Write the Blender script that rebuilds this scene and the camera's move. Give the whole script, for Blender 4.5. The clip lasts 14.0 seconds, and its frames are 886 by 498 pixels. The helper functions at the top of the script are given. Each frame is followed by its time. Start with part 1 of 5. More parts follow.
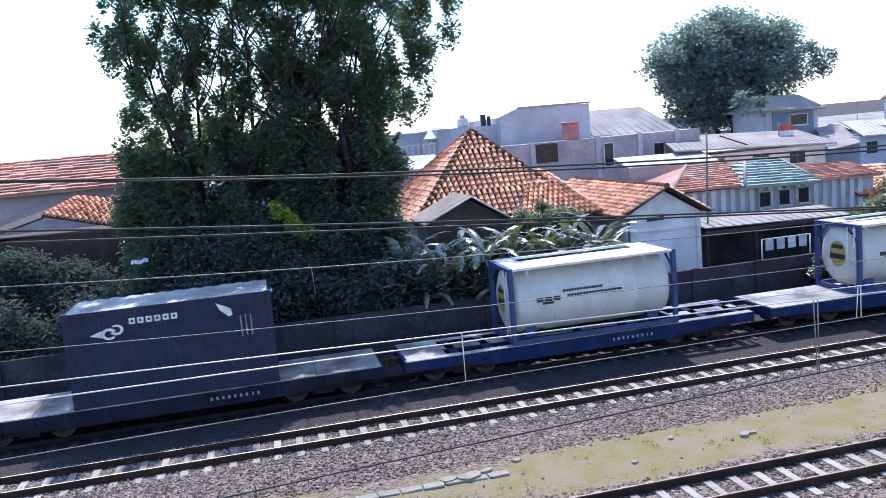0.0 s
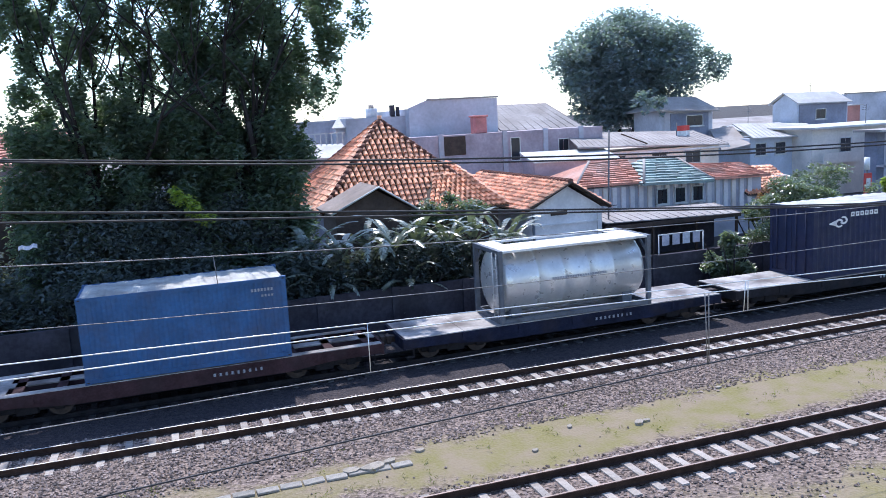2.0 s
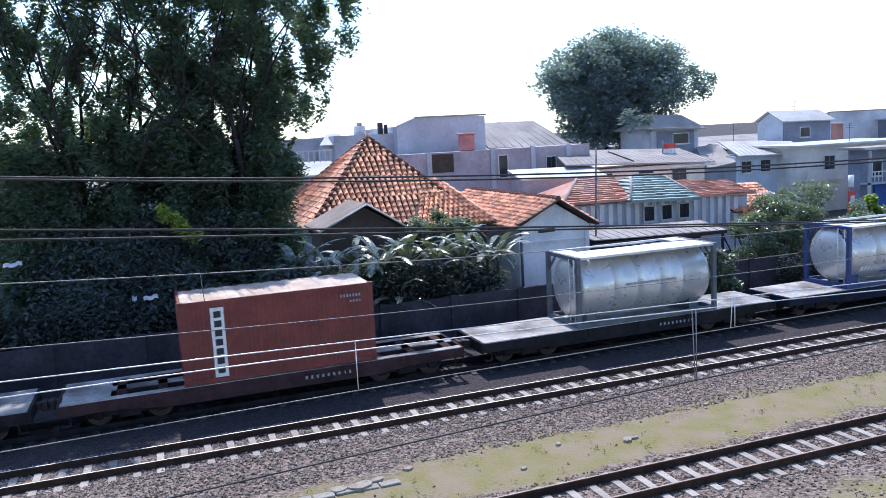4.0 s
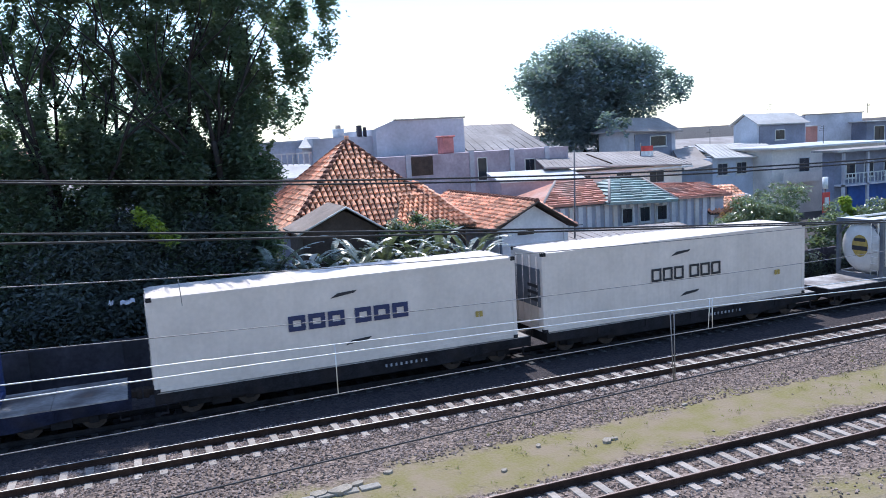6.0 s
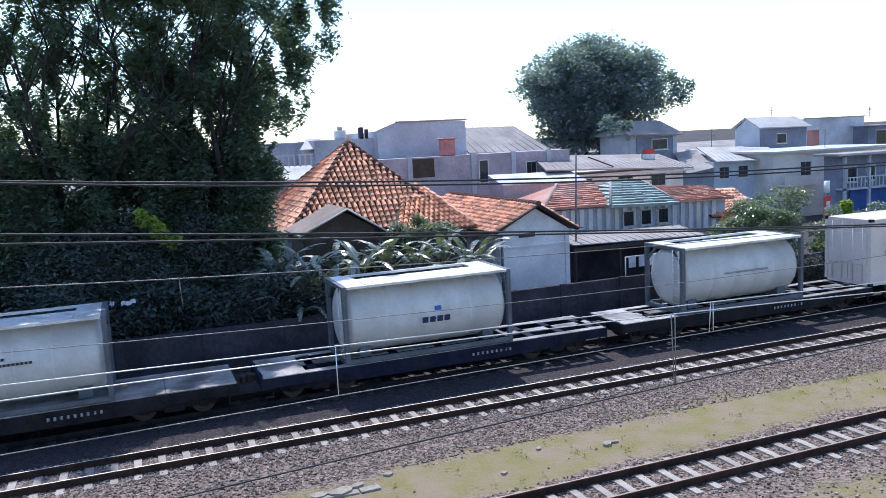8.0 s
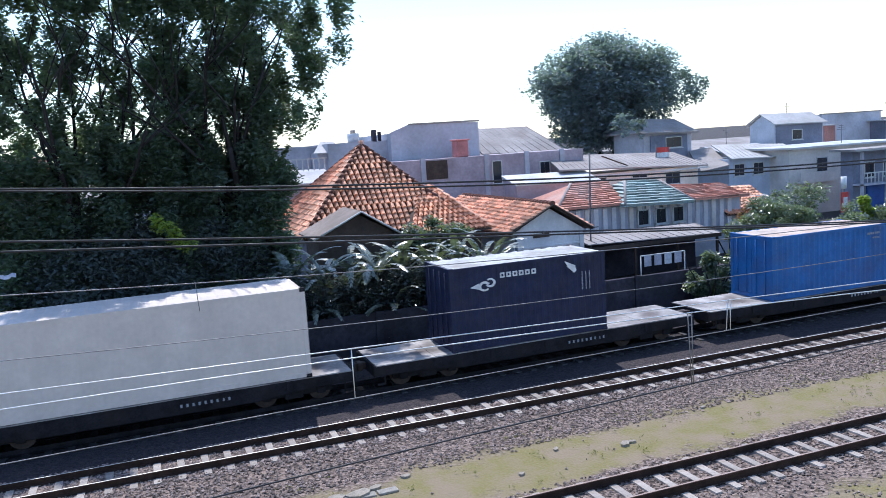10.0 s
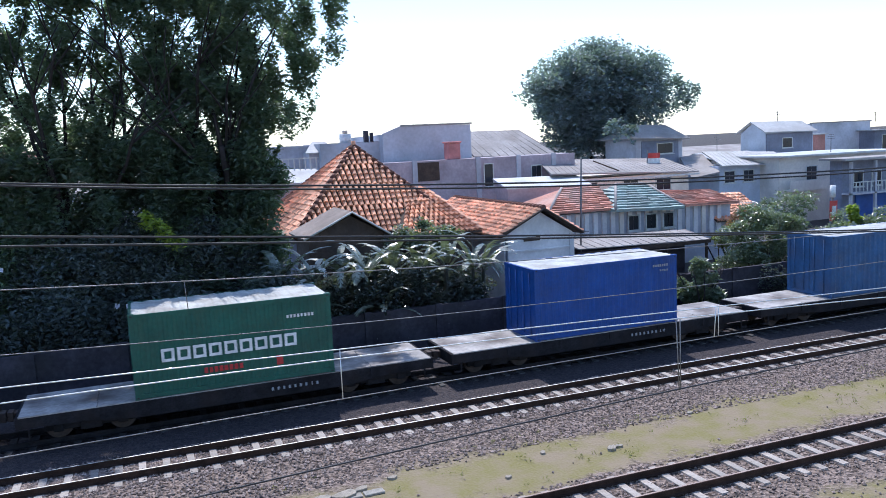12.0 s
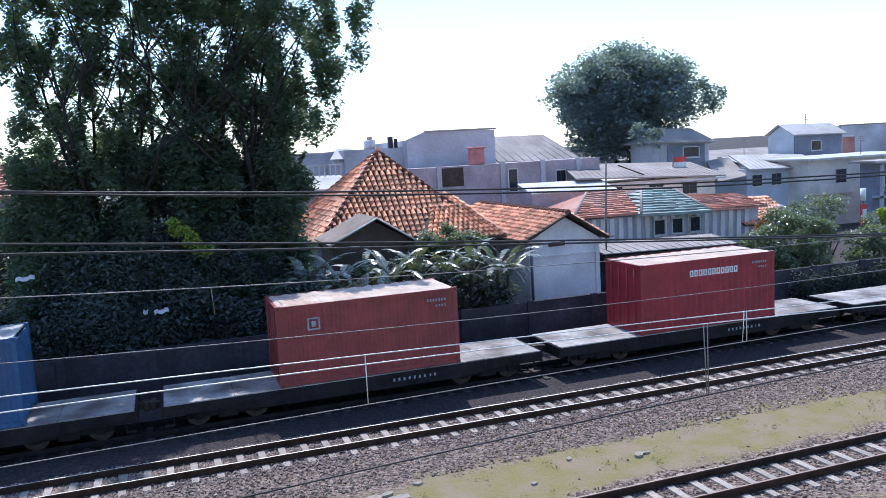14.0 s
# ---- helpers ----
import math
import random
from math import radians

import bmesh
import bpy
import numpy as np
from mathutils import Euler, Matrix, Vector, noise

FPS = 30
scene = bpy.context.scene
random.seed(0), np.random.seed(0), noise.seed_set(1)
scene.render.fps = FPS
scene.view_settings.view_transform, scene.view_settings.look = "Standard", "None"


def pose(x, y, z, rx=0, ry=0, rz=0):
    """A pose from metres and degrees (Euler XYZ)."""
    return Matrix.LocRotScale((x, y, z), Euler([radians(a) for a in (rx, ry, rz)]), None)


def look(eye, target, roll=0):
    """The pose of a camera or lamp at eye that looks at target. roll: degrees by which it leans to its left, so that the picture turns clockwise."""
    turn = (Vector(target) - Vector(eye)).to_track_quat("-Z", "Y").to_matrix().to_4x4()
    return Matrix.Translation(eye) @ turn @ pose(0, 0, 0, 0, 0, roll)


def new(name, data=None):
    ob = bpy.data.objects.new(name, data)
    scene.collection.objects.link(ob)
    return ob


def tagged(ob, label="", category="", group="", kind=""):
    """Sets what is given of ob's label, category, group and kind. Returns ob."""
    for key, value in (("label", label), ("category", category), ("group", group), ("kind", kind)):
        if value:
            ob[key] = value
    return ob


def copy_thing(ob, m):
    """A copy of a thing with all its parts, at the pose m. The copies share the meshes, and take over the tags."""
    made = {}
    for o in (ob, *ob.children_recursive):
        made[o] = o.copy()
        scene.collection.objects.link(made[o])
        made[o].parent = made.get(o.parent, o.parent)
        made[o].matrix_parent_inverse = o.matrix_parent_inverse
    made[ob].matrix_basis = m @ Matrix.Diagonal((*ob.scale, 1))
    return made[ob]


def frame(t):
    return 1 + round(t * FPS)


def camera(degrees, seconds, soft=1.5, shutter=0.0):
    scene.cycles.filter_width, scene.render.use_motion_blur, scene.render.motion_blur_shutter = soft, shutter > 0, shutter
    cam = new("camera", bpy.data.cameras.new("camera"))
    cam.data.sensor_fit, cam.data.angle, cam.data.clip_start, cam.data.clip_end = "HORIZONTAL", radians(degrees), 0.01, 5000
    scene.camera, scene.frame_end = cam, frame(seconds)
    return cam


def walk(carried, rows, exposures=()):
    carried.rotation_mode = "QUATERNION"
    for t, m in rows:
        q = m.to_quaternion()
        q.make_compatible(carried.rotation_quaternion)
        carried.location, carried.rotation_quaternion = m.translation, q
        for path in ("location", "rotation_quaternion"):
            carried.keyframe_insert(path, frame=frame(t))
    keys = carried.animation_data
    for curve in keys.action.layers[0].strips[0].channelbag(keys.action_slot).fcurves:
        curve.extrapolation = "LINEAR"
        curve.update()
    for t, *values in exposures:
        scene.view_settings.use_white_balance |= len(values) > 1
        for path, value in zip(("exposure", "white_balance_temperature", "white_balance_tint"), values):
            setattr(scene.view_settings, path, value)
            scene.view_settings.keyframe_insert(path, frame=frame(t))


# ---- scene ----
cam = camera(57.8, 14.0, soft=0.85, shutter=0.06)
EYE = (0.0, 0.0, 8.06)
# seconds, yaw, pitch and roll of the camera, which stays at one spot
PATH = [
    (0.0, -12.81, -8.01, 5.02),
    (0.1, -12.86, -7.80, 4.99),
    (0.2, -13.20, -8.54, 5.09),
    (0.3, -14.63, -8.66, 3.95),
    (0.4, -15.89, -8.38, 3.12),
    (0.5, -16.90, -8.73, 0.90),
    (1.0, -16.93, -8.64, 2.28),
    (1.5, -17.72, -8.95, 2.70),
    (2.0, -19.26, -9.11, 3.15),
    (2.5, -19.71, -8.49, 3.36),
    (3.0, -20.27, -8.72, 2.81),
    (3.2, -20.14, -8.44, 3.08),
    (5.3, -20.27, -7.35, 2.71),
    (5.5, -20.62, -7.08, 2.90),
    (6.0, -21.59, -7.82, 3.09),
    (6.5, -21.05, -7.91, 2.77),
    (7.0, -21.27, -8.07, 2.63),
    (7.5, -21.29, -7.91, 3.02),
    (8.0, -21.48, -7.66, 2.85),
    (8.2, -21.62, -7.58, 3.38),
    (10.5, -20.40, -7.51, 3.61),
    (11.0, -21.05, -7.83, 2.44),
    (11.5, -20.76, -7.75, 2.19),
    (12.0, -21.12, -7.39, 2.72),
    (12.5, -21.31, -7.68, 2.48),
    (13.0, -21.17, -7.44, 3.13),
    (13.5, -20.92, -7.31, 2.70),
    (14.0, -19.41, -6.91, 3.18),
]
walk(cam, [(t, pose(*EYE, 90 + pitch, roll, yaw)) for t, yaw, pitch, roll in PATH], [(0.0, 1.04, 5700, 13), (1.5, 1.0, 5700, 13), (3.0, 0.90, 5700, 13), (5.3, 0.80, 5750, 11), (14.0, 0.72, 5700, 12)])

# ---- world and sun ----
SUN_EL, SUN_AZ = 61.0, 8.0
world = bpy.data.worlds.new("sky")
scene.world = world
world.use_nodes = True
wn = world.node_tree
sky = wn.nodes.new("ShaderNodeTexSky")
sky.sky_type, sky.sun_disc = "NISHITA", False
sky.sun_elevation, sky.sun_rotation = radians(SUN_EL), radians(SUN_AZ)
sky.air_density, sky.dust_density, sky.ozone_density = 1.0, 0.45, 1.5
wn.nodes["Background"].inputs["Strength"].default_value = 0.15
wn.links.new(sky.outputs[0], wn.nodes["Background"].inputs[0])
sun = new("sun", bpy.data.lights.new("sun", "SUN"))
sun.data.energy, sun.data.angle, sun.data.color = 3.0, radians(0.6), (1.0, 0.93, 0.84)
sun_from = Vector((math.sin(radians(SUN_AZ)) * math.cos(radians(SUN_EL)), math.cos(radians(SUN_AZ)) * math.cos(radians(SUN_EL)), math.sin(radians(SUN_EL))))
sun.matrix_world = look(tuple(sun_from * 100), (0, 0, 0))


# ---- materials ----
def mat(name, color, rough=0.7, metal=0.0, scale=3.0, vary=0.25, dirt=0.0, dirt_color=(0.08, 0.06, 0.05), bump=0.0, bump_scale=40.0, island=0.0, piece=0.0, stretch=None, gloss=0.5):
    """Base colour with broad and fine variation, stains with a shape of their own, and fine relief."""
    m = bpy.data.materials.new(name)
    m.use_nodes = True
    nt = m.node_tree
    n, l = nt.nodes, nt.links
    bsdf = n["Principled BSDF"]
    bsdf.inputs["Roughness"].default_value, bsdf.inputs["Metallic"].default_value = rough, metal
    bsdf.inputs["Specular IOR Level"].default_value = gloss
    co = n.new("ShaderNodeTexCoord")
    mp = n.new("ShaderNodeMapping")
    if stretch:
        mp.inputs["Scale"].default_value = stretch
    l.new(co.outputs["Object"], mp.inputs[0])

    def tex(s, detail=4.0):
        t = n.new("ShaderNodeTexNoise")
        t.inputs["Scale"].default_value, t.inputs["Detail"].default_value = s, detail
        l.new(mp.outputs[0], t.inputs["Vector"])
        return t.outputs["Fac"]

    def ramp(fac, lo, hi, a, b):
        r = n.new("ShaderNodeMapRange")
        r.inputs[1].default_value, r.inputs[2].default_value, r.inputs[3].default_value, r.inputs[4].default_value = lo, hi, a, b
        l.new(fac, r.inputs[0])
        return r.outputs[0]

    def mix(kind, fac, a, b):
        x = n.new("ShaderNodeMix")
        x.data_type, x.blend_type = "RGBA", kind
        for sock, v in ((x.inputs[0], fac), (x.inputs[6], a), (x.inputs[7], b)):
            if isinstance(v, bpy.types.NodeSocket):
                l.new(v, sock)
            elif isinstance(v, (int, float)):
                sock.default_value = v
            else:
                sock.default_value = (*v, 1)
        return x.outputs[2]

    def grey(v):
        c = n.new("ShaderNodeCombineColor")
        for k in range(3):
            l.new(v, c.inputs[k])
        return c.outputs[0]

    out = mix("MULTIPLY", 1.0, color, grey(ramp(tex(scale), 0.3, 0.7, 1 - vary, 1 + vary)))
    out = mix("MULTIPLY", 1.0, out, grey(ramp(tex(scale * 9), 0.3, 0.7, 1 - vary * 0.6, 1 + vary * 0.6)))
    if island:
        g = n.new("ShaderNodeNewGeometry")
        out = mix("MULTIPLY", 1.0, out, grey(ramp(g.outputs["Random Per Island"], 0, 1, 1 - island, 1 + island)))
    if piece:
        o = n.new("ShaderNodeObjectInfo")
        out = mix("MULTIPLY", 1.0, out, grey(ramp(o.outputs["Random"], 0, 1, 1 - piece, 1 + piece)))
    if dirt:
        out = mix("MIX", ramp(tex(scale * 0.7, 8), 0.47, 0.68, 0, dirt), out, dirt_color)
    l.new(out, bsdf.inputs["Base Color"])
    l.new(ramp(tex(scale * 3), 0.3, 0.7, max(rough - 0.12, 0.03), min(rough + 0.12, 1)), bsdf.inputs["Roughness"])
    if bump:
        b = n.new("ShaderNodeBump")
        b.inputs["Strength"].default_value, b.inputs["Distance"].default_value = min(bump, 1.0), 0.02
        l.new(tex(bump_scale, 6), b.inputs["Height"])
        l.new(b.outputs[0], bsdf.inputs["Normal"])
    return m


def leaf_mat(name, color, thin=0.35, rough=0.45, vary=0.5, gloss=0.5):
    m = mat(name, color, rough, scale=0.6, vary=0.3, island=vary, gloss=gloss)
    nt = m.node_tree
    n, l = nt.nodes, nt.links
    bsdf, out = n["Principled BSDF"], n["Material Output"]
    tr = n.new("ShaderNodeBsdfTranslucent")
    tr.inputs[0].default_value = (min(color[0] * 2.4, 1), min(color[1] * 2.6, 1), color[2] * 1.2, 1)
    mx = n.new("ShaderNodeMixShader")
    mx.inputs[0].default_value = thin
    l.new(bsdf.outputs[0], mx.inputs[1])
    l.new(tr.outputs[0], mx.inputs[2])
    l.new(mx.outputs[0], out.inputs[0])
    return m


def ground_mat():
    """Grey crushed stone, near-black beside the running line, with a strip of dry grass and bare earth between two
    tracks.
    """
    m = bpy.data.materials.new("trackside_ground")
    m.use_nodes = True
    nt = m.node_tree
    n, l = nt.nodes, nt.links
    bsdf = n["Principled BSDF"]
    bsdf.inputs["Roughness"].default_value = 0.95
    bsdf.inputs["Specular IOR Level"].default_value = 0.2
    g = n.new("ShaderNodeNewGeometry")
    sep = n.new("ShaderNodeSeparateXYZ")
    l.new(g.outputs["Position"], sep.inputs[0])

    def noise_tex(s, d=5.0):
        t = n.new("ShaderNodeTexNoise")
        t.inputs["Scale"].default_value, t.inputs["Detail"].default_value = s, d
        l.new(g.outputs["Position"], t.inputs["Vector"])
        return t.outputs["Fac"]

    def math_node(op, a, b):
        x = n.new("ShaderNodeMath")
        x.operation = op
        for k, v in enumerate((a, b)):
            if isinstance(v, (int, float)):
                x.inputs[k].default_value = v
            else:
                l.new(v, x.inputs[k])
        return x.outputs[0]

    def rng(v, a, b, c, d):
        r = n.new("ShaderNodeMapRange")
        for k, q in enumerate((a, b, c, d)):
            r.inputs[k + 1].default_value = q
        l.new(v, r.inputs[0])
        return r.outputs[0]

    def mix(fac, a, b):
        x = n.new("ShaderNodeMix")
        x.data_type = "RGBA"
        l.new(fac, x.inputs[0])
        for k, v in ((6, a), (7, b)):
            if isinstance(v, tuple):
                x.inputs[k].default_value = (*v, 1)
            else:
                l.new(v, x.inputs[k])
        return x.outputs[2]

    vor = n.new("ShaderNodeTexVoronoi")
    vor.inputs["Scale"].default_value = 14.0
    l.new(g.outputs["Position"], vor.inputs["Vector"])
    vcol = n.new("ShaderNodeSeparateColor")
    l.new(vor.outputs["Color"], vcol.inputs[0])
    stone = mix(rng(vcol.outputs[0], 0, 1, 0, 1), (0.055, 0.041, 0.035), (0.33, 0.255, 0.215))
    stone = mix(rng(noise_tex(0.7), 0.45, 0.75, 0, 0.45), stone, (0.17, 0.135, 0.115))
    wob = math_node("ADD", sep.outputs["Y"], math_node("MULTIPLY", math_node("SUBTRACT", noise_tex(0.45), 0.5), 3.6))
    wob = math_node("ADD", wob, math_node("MULTIPLY", math_node("SUBTRACT", noise_tex(5.0), 0.5), 1.2))
    # dry grass strip
    grass = mix(rng(noise_tex(1.3), 0.38, 0.62, 0, 1), (0.24, 0.19, 0.128), (0.19, 0.168, 0.06))
    grass = mix(rng(noise_tex(14.0), 0.35, 0.7, 0, 0.5), grass, (0.26, 0.215, 0.145))
    far_edge = rng(math_node("SUBTRACT", wob, math_node("MULTIPLY", sep.outputs["X"], 0.035)), 18.2, 18.9, 1, 0)
    near_edge = rng(wob, 16.3, 16.9, 0, 1)
    strip = math_node("MULTIPLY", math_node("MULTIPLY", far_edge, near_edge), rng(sep.outputs["X"], -2.0, 6.0, 0.55, 1.0))
    low = rng(wob, 13.6, 12.6, 0, 0.9)
    strip = math_node("MAXIMUM", strip, low)
    col = mix(strip, stone, grass)
    # near-black ground from the edge of the running line onwards
    dark_strip = rng(sep.outputs["Y"], 22.85, 23.2, 0, 0.85)
    col = mix(dark_strip, col, (0.031, 0.029, 0.036))
    # bare soil behind the line, its shade put into the dark colour
    shaded_soil = rng(sep.outputs["Y"], 28.0, 30.0, 0, 0.9)
    col = mix(shaded_soil, col, (0.075, 0.068, 0.066))
    l.new(col, bsdf.inputs["Base Color"])
    b = n.new("ShaderNodeBump")
    b.inputs["Strength"].default_value, b.inputs["Distance"].default_value = 0.9, 0.05
    l.new(math_node("MULTIPLY", vor.outputs["Distance"], rng(strip, 0.2, 0.8, 1.0, 0.25)), b.inputs["Height"])
    l.new(b.outputs[0], bsdf.inputs["Normal"])
    return m


M = {
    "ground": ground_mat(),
    "stone": mat("crushed_stone", (0.245, 0.188, 0.16), 0.95, scale=2, vary=0.25, island=0.75),
    "rail_side": mat("rusted_rail", (0.045, 0.027, 0.02), 0.9, gloss=0.15, scale=4, vary=0.35),
    "rail_top": mat("polished_rail_head", (0.80, 0.77, 0.74), 0.47, 0.9, scale=2, vary=0.1),
    "rail_worn": mat("dull_brown_rail_head", (0.34, 0.25, 0.21), 0.6, 0.3, scale=2, vary=0.2),
    "sleeper_dark": mat("near_black_sleeper", (0.05, 0.047, 0.048), 0.85, scale=3, vary=0.3, piece=0.2),
    "sleeper": mat("concrete_sleeper", (0.33, 0.29, 0.255), 0.9, scale=3, vary=0.25, piece=0.18, dirt=0.35, dirt_color=(0.24, 0.18, 0.14), bump=0.4),
    "wire_dark": mat("dark_cable", (0.02, 0.02, 0.025), 0.6, scale=3),
    "wire_bright": mat("worn_contact_wire", (0.66, 0.66, 0.66), 0.4, 0.6, scale=3, vary=0.1),
    "wire_grey": mat("dull_grey_wire", (0.22, 0.21, 0.21), 0.5, 0.5, scale=3),
    "wagon_black": mat("sooty_wagon_steel", (0.019, 0.018, 0.021), 0.9, gloss=0.15, scale=2, vary=0.4, dirt=0.4, dirt_color=(0.035, 0.026, 0.023)),
    "wagon_navy": mat("sooty_navy_wagon_paint", (0.014, 0.016, 0.034), 0.85, gloss=0.15, scale=2, vary=0.4, dirt=0.4, dirt_color=(0.035, 0.028, 0.028)),
    "wagon_blue": mat("blue_wagon_paint", (0.012, 0.022, 0.085), 0.8, gloss=0.15, scale=2, vary=0.35, dirt=0.4, dirt_color=(0.04, 0.035, 0.035)),
    "wagon_red": mat("oxide_red_wagon_paint", (0.05, 0.026, 0.028), 0.85, gloss=0.15, scale=2, vary=0.35, dirt=0.4, dirt_color=(0.04, 0.03, 0.03)),
    "deck": mat("worn_deck_plate", (0.36, 0.335, 0.32), 0.7, 0.0, scale=0.9, vary=0.35, dirt=0.9, dirt_color=(0.09, 0.07, 0.065)),
    "wheel": mat("wheel_steel", (0.06, 0.045, 0.04), 0.6, 0.6, scale=4, vary=0.3),
    "c_navy": mat("navy_container_paint", (0.006, 0.012, 0.048), 0.65, scale=1, vary=0.2, dirt=0.2, dirt_color=(0.04, 0.025, 0.035)),
    "c_blue": mat("mid_blue_container_paint", (0.014, 0.12, 0.36), 0.55, scale=1, vary=0.2, dirt=0.25, dirt_color=(0.10, 0.05, 0.04)),
    "c_royal": mat("royal_blue_container_paint", (0.003, 0.055, 0.26), 0.55, scale=1, vary=0.18, dirt=0.2, dirt_color=(0.05, 0.04, 0.04)),
    "c_teal": mat("faded_blue_container_paint", (0.025, 0.09, 0.22), 0.6, scale=1, vary=0.22, dirt=0.3, dirt_color=(0.08, 0.05, 0.04)),
    "c_green": mat("green_container_paint", (0.006, 0.085, 0.06), 0.5, scale=1, vary=0.2, dirt=0.2, dirt_color=(0.05, 0.05, 0.04)),
    "c_red": mat("red_container_paint", (0.27, 0.022, 0.036), 0.5, scale=1, vary=0.2, dirt=0.25, dirt_color=(0.10, 0.03, 0.03)),
    "c_brown": mat("oxide_brown_container_paint", (0.17, 0.035, 0.028), 0.6, scale=1, vary=0.2, dirt=0.3, dirt_color=(0.08, 0.03, 0.025)),
    "c_orange": mat("orange_red_container_paint", (0.23, 0.042, 0.042), 0.55, scale=1, vary=0.2, dirt=0.25, dirt_color=(0.10, 0.03, 0.03)),
    "c_white": mat("white_reefer_paint", (0.66, 0.58, 0.52), 0.5, scale=0.8, vary=0.08, dirt=0.2, dirt_color=(0.44, 0.39, 0.35)),
    "c_roof": mat("sun_bleached_container_roof", (0.42, 0.42, 0.40), 0.6, 0.0, scale=1.2, vary=0.25, dirt=0.7, dirt_color=(0.20, 0.17, 0.15)),
    "c_roof_rust": mat("rusty_container_roof", (0.50, 0.40, 0.33), 0.6, 0.0, scale=1.2, vary=0.25, dirt=0.7, dirt_color=(0.42, 0.26, 0.17)),
    "tank": mat("brushed_tank_cladding", (0.64, 0.64, 0.64), 0.35, 0.5, scale=1.2, vary=0.12, dirt=0.2, dirt_color=(0.42, 0.40, 0.38)),
    "tank_white": mat("white_tank_cladding", (0.60, 0.59, 0.57), 0.4, 0.0, scale=1.2, vary=0.1, dirt=0.25, dirt_color=(0.45, 0.42, 0.38)),
    "frame_grey": mat("grey_tank_frame", (0.10, 0.11, 0.13), 0.55, scale=2, vary=0.25),
    "frame_blue": mat("blue_tank_frame", (0.03, 0.05, 0.16), 0.55, scale=2, vary=0.25),
    "walkway": mat("galvanised_walkway", (0.66, 0.66, 0.65), 0.5, 0.3, scale=2, vary=0.2, dirt=0.3, dirt_color=(0.3, 0.28, 0.26)),
    "mark_black": mat("black_marking", (0.02, 0.02, 0.025), 0.6, scale=6, vary=0.2),
    "mark_navy": mat("navy_marking", (0.02, 0.028, 0.09), 0.6, scale=6, vary=0.2),
    "mark_white": mat("white_marking", (0.72, 0.72, 0.72), 0.6, scale=6, vary=0.15),
    "mark_grey": mat("worn_grey_marking", (0.30, 0.31, 0.34), 0.7, scale=6, vary=0.2),
    "mark_red": mat("red_marking", (0.45, 0.03, 0.03), 0.6, scale=6, vary=0.15),
    "mark_blue": mat("blue_marking", (0.03, 0.10, 0.42), 0.6, scale=6, vary=0.15),
    "mark_yellow": mat("ochre_marking", (0.36, 0.26, 0.06), 0.6, scale=6, vary=0.25),
    "tile": mat("terracotta_tile", (0.74, 0.36, 0.215), 0.6, scale=0.7, vary=0.28, island=0.55, dirt=0.35, dirt_color=(0.30, 0.13, 0.085)),
    "tile_piece": mat("terracotta_tile_piece", (0.74, 0.36, 0.215), 0.6, scale=0.7, vary=0.28, piece=0.5, dirt=0.35, dirt_color=(0.30, 0.13, 0.085)),
    "ridge": mat("dark_ridge_tile", (0.20, 0.085, 0.06), 0.85, scale=1.5, vary=0.35, island=0.4, dirt=0.4, dirt_color=(0.10, 0.06, 0.05)),
    "tile_red": mat("red_roof_tile", (0.52, 0.25, 0.185), 0.85, scale=0.7, vary=0.25, island=0.4, dirt=0.5, dirt_color=(0.48, 0.40, 0.36)),
    "tile_green": mat("green_glazed_tile", (0.26, 0.33, 0.32), 0.6, scale=0.7, vary=0.2, island=0.4, dirt=0.4, dirt_color=(0.40, 0.42, 0.40)),
    "old_sheet": mat("brown_weathered_sheet", (0.24, 0.195, 0.17), 0.85, scale=0.8, vary=0.25, dirt=0.4, dirt_color=(0.09, 0.07, 0.06)),
    "fibre": mat("fibre_cement_roof", (0.32, 0.29, 0.275), 0.9, scale=0.6, vary=0.2, dirt=0.5, dirt_color=(0.22, 0.19, 0.17)),
    "pale_fibre": mat("pale_fibre_cement_roof", (0.47, 0.46, 0.45), 0.85, scale=0.6, vary=0.15, dirt=0.4, dirt_color=(0.33, 0.30, 0.28)),
    "sheet": mat("pale_metal_roof_sheet", (0.55, 0.56, 0.57), 0.5, 0.2, scale=0.6, vary=0.15, dirt=0.4, dirt_color=(0.30, 0.24, 0.2)),
    "white_wall": mat("weathered_white_plaster", (0.78, 0.745, 0.735), 0.9, scale=0.8, vary=0.12, dirt=0.35, dirt_color=(0.36, 0.35, 0.36), bump=0.2),
    # grey plaster lightened and blued in its base colour to imitate haze
    "grey_wall": mat("bare_hazy_grey_plaster", (0.49, 0.49, 0.54), 0.9, scale=0.5, vary=0.15, dirt=0.35, dirt_color=(0.20, 0.19, 0.19), bump=0.2),
    "pink_wall": mat("faded_mauve_plaster", (0.42, 0.36, 0.40), 0.9, scale=0.6, vary=0.2, dirt=0.5, dirt_color=(0.22, 0.18, 0.19)),
    "brick_wall": mat("red_brown_brickwork", (0.42, 0.20, 0.17), 0.9, scale=0.8, vary=0.25, dirt=0.3, dirt_color=(0.25, 0.15, 0.13)),
    # dark plaster, also put on some walls to paint their shade
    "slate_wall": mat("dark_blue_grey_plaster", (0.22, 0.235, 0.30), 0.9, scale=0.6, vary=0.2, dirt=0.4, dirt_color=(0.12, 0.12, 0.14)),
    "faded_red": mat("sun_faded_red_plastic", (0.50, 0.20, 0.19), 0.7, scale=2, vary=0.2),
